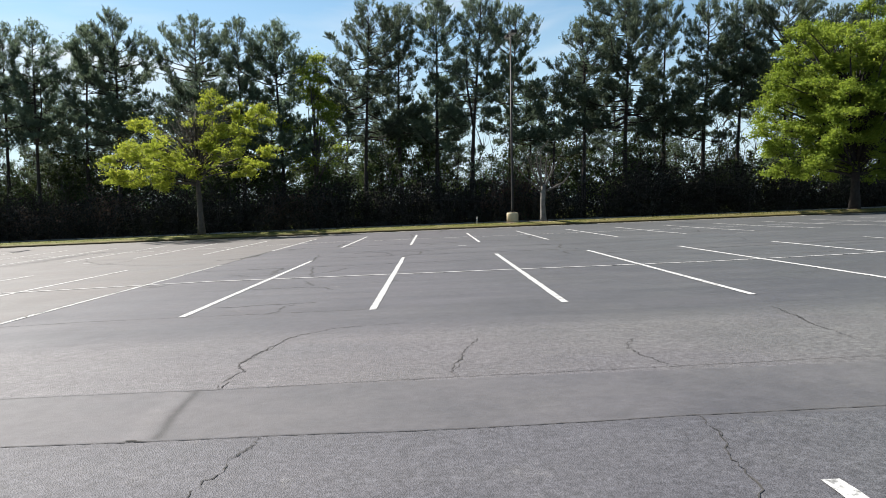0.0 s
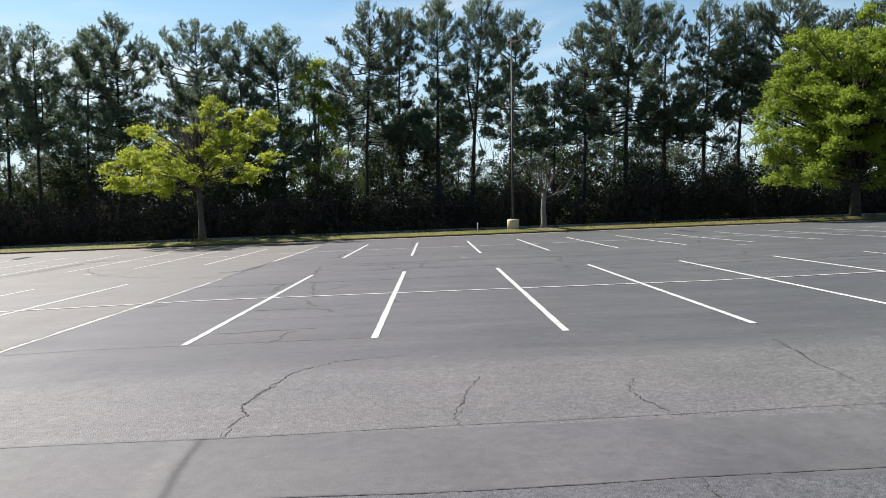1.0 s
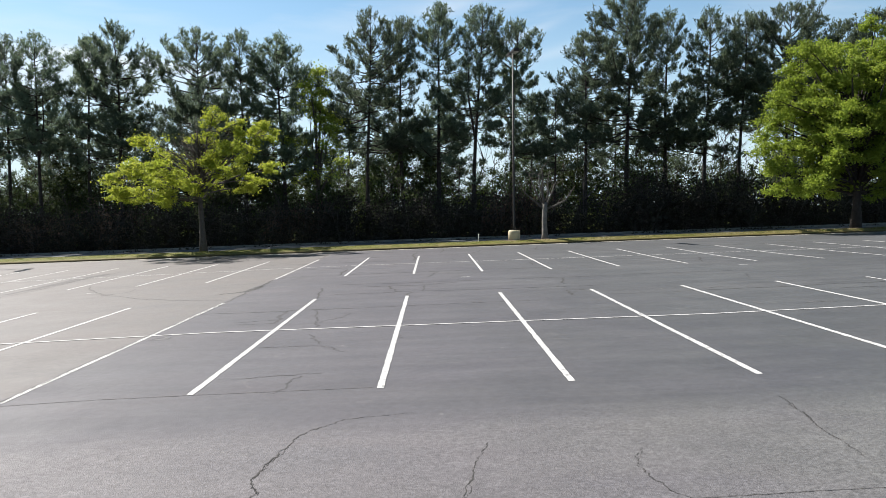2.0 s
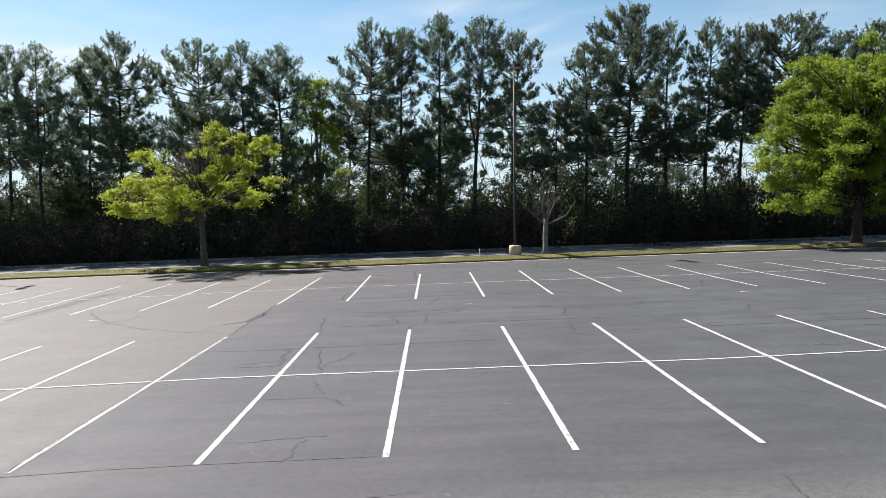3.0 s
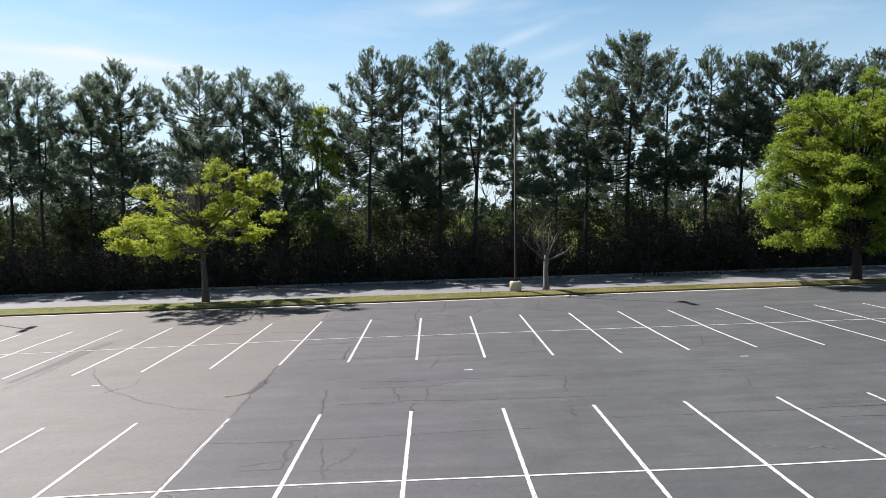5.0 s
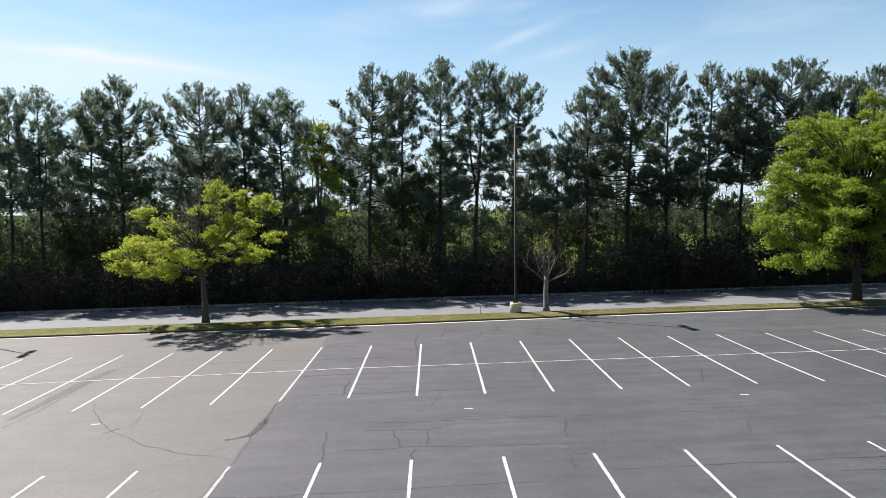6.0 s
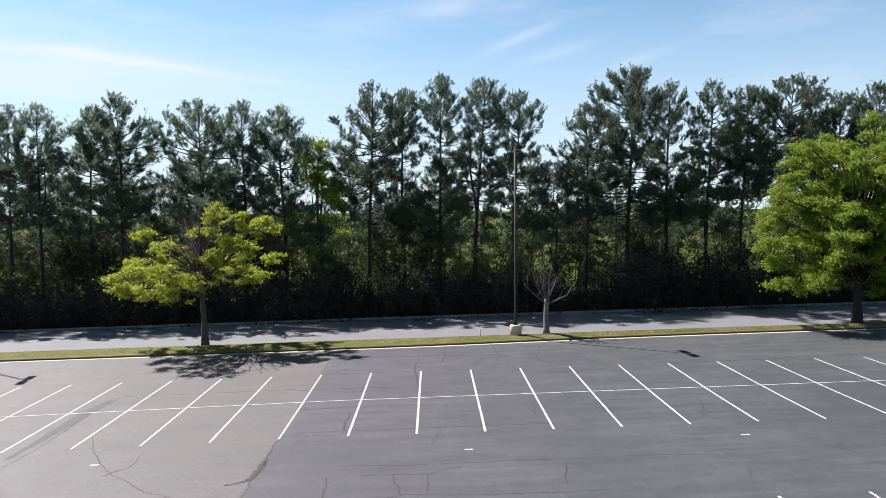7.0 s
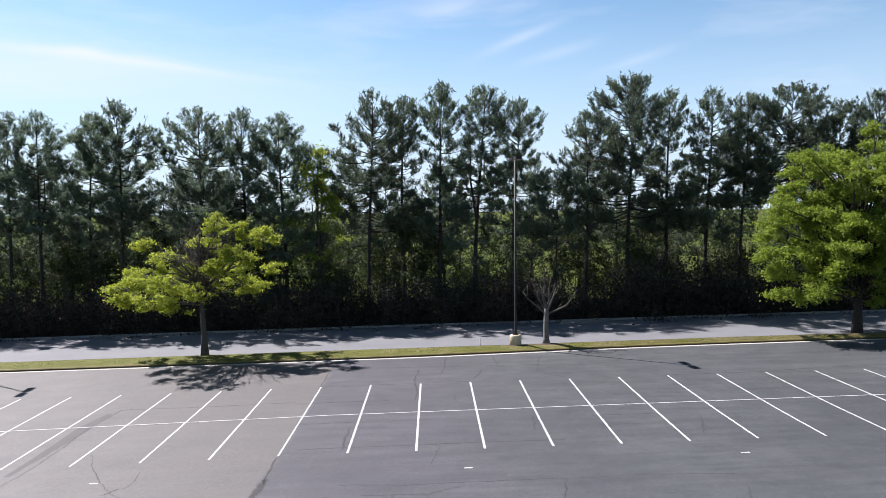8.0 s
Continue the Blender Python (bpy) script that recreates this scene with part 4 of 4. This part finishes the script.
def leafy_tree(name, x, y, z, clumps, fork_z, trunk_r, bark, foliage, label, category, seed, leaf_size=0.17, per=1000, bare=(), trunk_top=None, group="", fine=28, tuft=0.125, lumps=4):
    """A tree whose limbs reach from the trunk to clumps of leaves (x, y, z, radius, height, share of leaves)."""
    rs = np.random.RandomState(seed)
    root = thing(name, x, y, z, label, category, group)
    t = Tubes()
    top = trunk_top or fork_z * 2.0
    ks = np.linspace(0, 1, 9)
    axis = [np.array([0.12 * math.sin(3 * k + seed), 0.1 * math.sin(2 * k + seed * 2), top * k - 0.15 * (k == 0)]) for k in ks]
    t.add(axis, [trunk_r * (1.35 if k == 0 else 1.0) * (1 - 0.88 * k) + 0.012 for k in ks], 10)
    part("trunk", t.mesh("trunk", bark), root)
    b = Tubes()
    pts = []
    for cx, cy, cz, cr, ch, share in clumps:
        c = np.array([cx, cy, cz])
        start_z = fork_z + rs.uniform(0.05, 0.8) * max(0.2, min(cz, top) - fork_z) * 0.85
        p0 = axis[0] * 0 + np.array([0, 0, start_z])
        mid = p0 * 0.45 + c * 0.55 + np.array([0, 0, 0.06 * np.linalg.norm(c - p0)]) + rs.uniform(-0.15, 0.15, 3)
        r = trunk_r * 0.16 + 0.012 * np.linalg.norm(c - p0)
        lim = Tubes()
        lim.add([p0, p0 * 0.7 + mid * 0.3 + np.array([0, 0, 0.05]), mid, c], [r, r * 0.8, r * 0.55, 0.012], 5)
        part("limb", lim.mesh("limb", bark), root)
        n = max(6, int(fine * cr))
        knobs = unit(rs.standard_normal((lumps, 3))) * rs.uniform(0.45, 1.25, (lumps, 1)) * np.array([[cr, cr, ch]])
        for k in range(n):
            e = knobs[k % lumps] + rs.standard_normal(3) * np.array([0.21, 0.21, 0.13]) * cr
            q = mid * 0.35 + c * 0.65 if k % 2 else c
            b.add([q, q * 0.4 + (c + e) * 0.6 + rs.uniform(-0.08, 0.08, 3), c + e], [0.016, 0.011, 0.005], 3)
            m = int(per * share * cr / n)
            if m > 0:
                sp = tuft * rs.uniform(0.7, 1.5)
                loose = np.where(rs.uniform(0, 1, (m, 1)) < 0.06, 2.4, 1.0)
                pts.append((c + e)[None] + rs.standard_normal((m, 3)) * np.array([[sp, sp, sp * 0.6]]) * loose)
    for cx, cy, cz, cr, ch in bare:
        c = np.array([cx, cy, cz])
        for k in range(int(26 * cr)):
            e = rs.standard_normal(3)
            e = e / np.linalg.norm(e) * np.array([cr, cr, ch])
            e[2] = abs(e[2])
            p = np.array([0, 0, fork_z + rs.uniform(0, 1) * (cz - fork_z)])
            b.add([p, p * 0.45 + (c + e) * 0.55 + rs.uniform(-0.12, 0.12, 3), c + e], [0.028, 0.016, 0.005], 3)
    part("branchwork", b.mesh("branchwork", bark), root)["kind"] = "stuff"
    v, f = leaves(rs, np.concatenate(pts), leaf_size)
    part("crown", mesh_of("crown", v, f, foliage), root)
    return root


# verge oak with one-sided, half-opened spring foliage
OAK_LOW = [(-5.6, 0.3, 3.7, 0.9, 0.5, 1.0), (-4.5, -1.6, 4.3, 1.1, 0.6, 1.0), (-3.4, 1.4, 4.8, 1.0, 0.5, 0.9), (-2.4, -2.8, 5.0, 1.1, 0.6, 1.0), (-1.0, -3.4, 4.9, 1.0, 0.6, 0.9), (-2.0, 0.5, 5.1, 1.0, 0.6, 0.8),
          (0.4, -2.6, 4.6, 0.9, 0.45, 0.8), (2.6, 1.9, 4.2, 0.9, 0.5, 0.9), (3.6, 0.6, 4.8, 0.8, 0.5, 0.9), (4.2, 1.6, 5.6, 0.8, 0.5, 0.9), (-1.4, -2.2, 3.7, 0.9, 0.5, 0.9), (-2.6, -0.8, 3.5, 0.9, 0.4, 0.8), (-3.6, -2.2, 3.6, 0.8, 0.4, 0.8), (-0.3, -1.4, 4.2, 0.8, 0.5, 0.8),
          (0.7, 1.4, 4.4, 0.9, 0.5, 0.7), (-2.2, -4.6, 5.6, 0.9, 0.5, 0.8), (-0.4, -5.2, 5.4, 0.8, 0.45, 0.7), (-3.8, -3.6, 4.8, 0.8, 0.45, 0.8)]
OAK_HIGH = [(1.0, -0.5, 8.3, 0.7, 0.5, 0.8), (-0.4, 0.5, 7.5, 0.6, 0.4, 0.6), (2.2, 0.4, 8.5, 0.6, 0.4, 0.8), (-4.9, 0.9, 5.5, 0.5, 0.3, 0.8), (-4, 0, 7.4, 0.75, 0.25, 0.8), (-2.6, 1.6, 6.5, 0.8, 0.35, 0.7), (1.6, -1.6, 6.1, 1.21, 0.7, 1.35), (1.5, 2.2, 5.8, 1.1, 0.6, 1.05), (2.9, -2.3, 5.4, 1.1, 0.6, 0.75),
          (3.5, 1, 7.9, 0.99, 0.55, 1.35), (4.4, -0.4, 8.1, 0.66, 0.35, 1.2), (1.3, -1, 9, 0.61, 0.4, 0.75), (3.6, -1.4, 6.5, 0.88, 0.5, 0.9), (0.2, 2.6, 5.6, 1, 0.5, 0.6), (-3.2, -0.3, 5.6, 0.8, 0.4, 0.7),
          (2.4, -0.4, 6.9, 0.88, 0.4, 1.05), (0.6, 0.2, 7.2, 0.7, 0.4, 0.35), (-1.5, 1, 6, 0.8, 0.4, 0.5), (-1.2, -3.6, 6.8, 0.7, 0.4, 0.4)]
leafy_tree("oak_tree", -14.85, 48.3, ground_z(-14.85) + 0.28, OAK_LOW + OAK_HIGH, 3.3, 0.21, GREY_BARK, SPRING, "lopsided verge tree with sparse yellow-green spring leaves and bare grey twigs", "tree", 21, 0.12, 1650,
           [(0.8, -3.6, 6.6, 1.3, 1.0), (-0.2, 0.3, 7.2, 1.5, 2.2), (-1.6, 0.2, 6.6, 1.4, 1.2), (1.4, 0.4, 7.6, 1.2, 1.2)], 8.2, "", 22, 0.13, 6)

# broad maple in full leaf
rs_m = np.random.RandomState(8)
MAPLE_C = []
for k in range(170):
    e = rs_m.standard_normal(3)
    e /= np.linalg.norm(e)
    rad = rs_m.uniform(0.45, 1.06)
    zz = 7.7 + e[2] * rad * 6.0
    wid = 5.65 * rad
    MAPLE_C.append((e[0] * wid, e[1] * wid * 0.9, max(2.6, zz), rs_m.uniform(0.6, 1.0), rs_m.uniform(0.4, 0.65), 1.0))
MAPLE_C += [(-5.6, -0.6, 3.6, 1.2, 0.7, 1.0), (-4.6, -1.4, 3.0, 1.1, 0.6, 0.9), (-5.2, 1.0, 4.6, 1.2, 0.7, 1.0), (-3.4, -2.6, 3.2, 1.1, 0.6, 0.9), (-5.3, 0.2, 2.5, 1.0, 0.5, 0.8), (-6.2, -0.4, 5.6, 1.0, 0.6, 1.0)]
# maple takes the darker pine bark: crown shade put into the trunk colour
leafy_tree("maple_tree", 29.9, 48.4, ground_z(29.9) + 0.28, MAPLE_C, 2.2, 0.30, PINE_BARK, MAPLE, "broad maple in dense bright green leaf on the verge", "tree", 31, 0.14, 1250, (), 11.5, "", 16, 0.18, 5)


def dead_tree(x, y, z):
    root = thing("dead_tree", x, y, z, "small dead tree with bleached trunk and lopped bare limbs", "tree")
    t = Tubes()
    t.add([(0, 0, -0.15), (0.0, 0, 0.3), (-0.03, 0, 1.2), (0.02, 0, 2.1), (0.0, 0, 2.5)], [0.30, 0.20, 0.17, 0.17, 0.13], 10)
    part("trunk", t.mesh("trunk", DEAD_WOOD), root, "bleached bare trunk")
    rs = np.random.RandomState(5)
    limbs = [[(0, 0, 2.0), (-0.6, 0.1, 2.5), (-1.3, 0.0, 3.1), (-1.55, 0.1, 3.5)], [(0, 0, 2.0), (0.7, 0, 2.25), (1.4, -0.1, 2.6), (1.8, 0, 3.2), (2.1, 0.1, 3.6)],
             [(0, 0, 2.3), (0.25, 0.1, 3.0), (0.2, 0, 3.8), (0.35, 0, 4.6)], [(0, 0, 2.2), (-0.15, 0, 3.2), (-0.1, 0.1, 4.2), (-0.2, 0, 4.7)], [(0, 0, 2.1), (-0.45, 0.3, 3.0), (-0.8, 0.4, 3.9), (-1.0, 0.3, 4.4)],
             [(0.05, 0, 2.1), (0.5, 0.4, 3.0), (0.75, 0.5, 3.7)], [(0, 0, 2.2), (-0.3, -0.3, 3.3), (-0.5, -0.4, 4.3)]]
    for pts in limbs:
        b = Tubes()
        b.add(pts, [0.08 * (1 - 0.74 * i / (len(pts) - 1)) for i in range(len(pts))], 6)
        for k in range(6):
            p = Vector(pts[rs.randint(1, len(pts))])
            d = Vector(rs.uniform(-1, 1, 3) * np.array([0.8, 0.6, 0.5]) + np.array([0, 0, 0.55]))
            b.add([p, p + d * 0.45, p + d * 0.9 + Vector((0, 0, 0.1))], [0.018, 0.013, 0.006], 4)
        part("limb", b.mesh("limb", DEAD_LIMB), root)
    return root


dead_tree(8.4, 48.1, ground_z(8.4) + 0.28)


# ---- thicket and young trees under the pines ----
def shrub(name, seed, height, width, count, foliage, size, label, category, group, stems=7, low=0.05):
    rs = np.random.RandomState(seed)
    root = thing(name, 0, 0, 0, label, category, group)
    b = Tubes()
    tips = []
    for k in range(stems):
        a = rs.uniform(0, 6.283)
        q = np.array([math.cos(a) * width * 0.5 * rs.uniform(0.2, 1), math.sin(a) * width * 0.5 * rs.uniform(0.2, 1), height * rs.uniform(0.55, 1.0)])
        p = np.array([q[0] * 0.25, q[1] * 0.25, -0.1])
        m = p * 0.4 + q * 0.6 + rs.uniform(-0.2, 0.2, 3)
        b.add([p, m, q], [0.035, 0.022, 0.006], 4)
        for j in range(9):
            s = rs.uniform(low, 1)
            base = p * (1 - s) + q * s
            e = rs.standard_normal(3) * np.array([0.24 * width, 0.24 * width, 0.12 * height])
            b.add([base, base + e], [0.012, 0.004], 3)
            tips.append(base + e)
    part("branchwork", b.mesh("branchwork", GREY_BARK), root)["kind"] = "stuff"
    tips = np.array(tips)
    c = tips[rs.randint(0, len(tips), count)] + rs.standard_normal((count, 3)) * np.array([[0.3, 0.3, 0.22]])
    c[:, 2] = np.maximum(c[:, 2], 0.05)
    v, f = leaves(rs, c, size)
    part("foliage", mesh_of("foliage", v, f, foliage), root)
    return root


def scatter(makers, places, seed):
    """Puts the first copies where they stand, and shares their meshes with the rest."""
    rs = random.Random(seed)
    for i, (x, y, s) in enumerate(places):
        m = makers[i % len(makers)]
        place = Matrix.Translation((x, y, ground_z(x) - 0.05)) @ Matrix.Rotation(rs.uniform(0, 6.283), 4, "Z")
        if i < len(makers):
            m.matrix_basis = place
            m.scale = (s, s, s)
        else:
            o = copy_thing(m, place)
            o.scale = (s, s, s)


rp = random.Random(77)
thickets = [shrub("thicket_bush", 60 + i, 2.75, 3.0, 1900, HEDGE, 0.125, "dense thicket bush beneath the pines, its leaves darkened for shade", "bush", "thicket under the pines", 9, 0.0) for i in range(6)]
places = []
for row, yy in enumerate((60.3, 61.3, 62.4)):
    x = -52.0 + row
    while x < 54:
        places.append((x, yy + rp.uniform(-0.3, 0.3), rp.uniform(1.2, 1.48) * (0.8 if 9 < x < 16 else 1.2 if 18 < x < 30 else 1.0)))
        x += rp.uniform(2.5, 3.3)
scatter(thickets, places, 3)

RUSSET = leaf("russet_leaves", (0.060, 0.036, 0.030), (0.115, 0.078, 0.062), (0.080, 0.062, 0.042), 0.3, 0.9)
russets = [shrub("russet_bush", 260 + i, 3.4, 2.8, 1100, RUSSET, 0.15, "loose reddish-brown bush at the edge of the thicket", "bush", "russet bushes", 9, 0.2) for i in range(2)]
scatter(russets, [(x, 59.9 + rp.uniform(-0.2, 0.3), rp.uniform(0.8, 1.25)) for x in (-35.5, -32.6, -30.1, -26.0, -12.4, -10.0, 6.4, 9.0)], 23)

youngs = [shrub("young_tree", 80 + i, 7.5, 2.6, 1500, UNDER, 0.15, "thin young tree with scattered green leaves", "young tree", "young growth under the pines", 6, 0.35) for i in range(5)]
places = []
x = -50.0
while x < 52:
    places.append((x, rp.uniform(63.2, 68), rp.uniform(0.75, 1.2)))
    x += rp.uniform(1.8, 3.0)
scatter(youngs, places, 4)

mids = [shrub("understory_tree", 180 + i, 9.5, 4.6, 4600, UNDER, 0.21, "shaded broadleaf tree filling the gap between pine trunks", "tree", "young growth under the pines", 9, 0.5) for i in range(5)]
places = []
x = -50.0
while x < 52:
    places.append((x, rp.uniform(63.5, 75), rp.uniform(0.7, 1.1) * (0.96 if x < 2 else 0.84)))
    x += rp.uniform(1.5, 2.7) * (1.0 if x < -3 else 1.35)
scatter(mids, places, 6)

# bushes where the belt meets the meadow, sunlight painted into brighter leaf colours
EDGE = leaf("sunlit_edge_leaves", (0.05, 0.078, 0.012), (0.14, 0.17, 0.026), (0.085, 0.105, 0.018), 0.45)
edges = [shrub("edge_bush", 240 + i, 4.6, 3.4, 1500, EDGE, 0.2, "yellow-green bush at the meadow's edge, leaves brightened as sunlit", "bush", "bushes by the meadow", 8, 0.1) for i in range(4)]
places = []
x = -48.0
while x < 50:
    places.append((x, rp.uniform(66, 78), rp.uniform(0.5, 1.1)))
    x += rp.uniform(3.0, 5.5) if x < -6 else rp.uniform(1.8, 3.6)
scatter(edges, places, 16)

# bare grey saplings in the edge of the thicket
def sapling(seed, height, bark=GREY_BARK, name="bare_sapling", label="thin leafless grey sapling in the thicket"):
    rs = np.random.RandomState(seed)
    root = thing(name, 0, 0, 0, label, "young tree", "bare saplings")
    t = Tubes()
    ax = [np.array([rs.uniform(-0.15, 0.15) * k, rs.uniform(-0.1, 0.1) * k, height * k / 5]) for k in range(6)]
    t.add(ax, [0.06 * (1 - 0.16 * k) for k in range(6)], 6)
    part("trunk", t.mesh("trunk", bark), root)
    b = Tubes()
    for k in range(26):
        i = rs.randint(2, 6)
        p = ax[i]
        d = rs.uniform(-1, 1, 3) * np.array([1.0, 0.8, 0.3]) + np.array([0, 0, 0.7])
        b.add([p, p + d * 0.7 + rs.uniform(-0.1, 0.1, 3), p + d * 1.5], [0.022, 0.014, 0.005], 3)
    part("branchwork", b.mesh("branchwork", bark), root)["kind"] = "stuff"
    return root


bares = [sapling(300 + i, 6.5) for i in range(4)]
scatter(bares, [(x + rp.uniform(-1.2, 1.2), rp.uniform(60.2, 62.6), rp.uniform(0.7, 1.25)) for x in (-38, -31, -27, -22, -19, -16, -13, -3, 3, 9, 13, 16, 21, 27, 33, 37)], 8)

trunks = [sapling(340 + i, 7.5, PINE_BARK, "slender_tree", "slender dark tree with few bare branches among the pines") for i in range(4)]
places = []
x = -47.0
while x < 48:
    places.append((x, rp.uniform(63.0, 73.0), rp.uniform(0.9, 1.6)))
    x += rp.uniform(1.2, 3.0)
scatter(trunks, places, 18)

# a bright young maple among the pines
rs_b = np.random.RandomState(12)
clm = [(rs_b.uniform(-2.2, 2.2) * (1.15 - k / 26), rs_b.uniform(-1.5, 1.5), 5.4 + k * 0.47, rs_b.uniform(0.6, 0.95), 0.6, 0.22 + k * 0.03) for k in range(21)]
leafy_tree("young_maple", -9.2, 62.5, ground_z(-9.4), clm, 3.5, 0.14, GREY_BARK, YOUNG, "slender young maple with fresh green leaves among pines", "tree", 41, 0.17, 1200, (), 14.0, "", 24, 0.24, 6)


# ---- verge grass and far treeline ----
def grass_blades(seed, n, dry, mat, name, label):
    rs = np.random.RandomState(seed)
    x = rs.uniform(-45, 45, n)
    if dry:
        x = x[rs.uniform(0, 1, n) < np.clip(0.15 + (x + 15) / 40, 0.05, 0.9)]
        n = len(x)
    y0 = 46.0 + 1.35 / (1 + np.exp(-(x - 7) / 5.0)) + 0.14
    y = y0 + rs.uniform(0, 1, n) * (VERGE_BACK - 0.14 - y0)
    keep = np.ones(n, dtype=bool)
    for px, py, prx, pry in PATCHES:
        keep &= ((x - px) / prx) ** 2 + ((y - py) / pry) ** 2 > rs.uniform(0.6, 1.2, n)
    x, y, y0 = x[keep], y[keep], y0[keep]
    n = len(x)
    c = np.stack([x, y, RISE * x + 0.003 * np.minimum(0, x + 4.0) + 0.14 + CROWN * np.sin(np.pi * np.clip((y - y0) / (VERGE_BACK - 0.14 - y0), 0, 1))], axis=1)
    v, f = slivers(rs, c, np.repeat([[0, 0, 1.0]], n, axis=0), 1, 0.055, 0.024, 0.35)
    return tagged(new(name, mesh_of(name, v, f, mat)), label, "grass", kind="stuff")


def far_woods():
    rs = np.random.RandomState(9)
    c = []
    for k in range(150):
        x, y, h = rs.uniform(-190, 190), rs.uniform(165, 205), rs.uniform(5, 10.5)
        m = 170
        e = rs.standard_normal((m, 3))
        e = unit(e) * rs.uniform(0.5, 1, (m, 1)) * np.array([[3.2, 3, h * 0.5]])
        c.append(e + np.array([[x, y, ground_z(x) + h * 0.5]]))
    v, f = leaves(rs, np.concatenate(c), 1.1)
    return tagged(new("far_woods", mesh_of("far_woods", v, f, UNDER)), "distant line of green woods beyond the meadow", "woods", kind="stuff")


grass_blades(3, 30000, False, BLADES, "grass", "short patchy spring grass on the verge")
grass_blades(5, 22000, True, STRAW, "dry_grass", "dry straw-coloured blades in the verge grass")
far_woods()
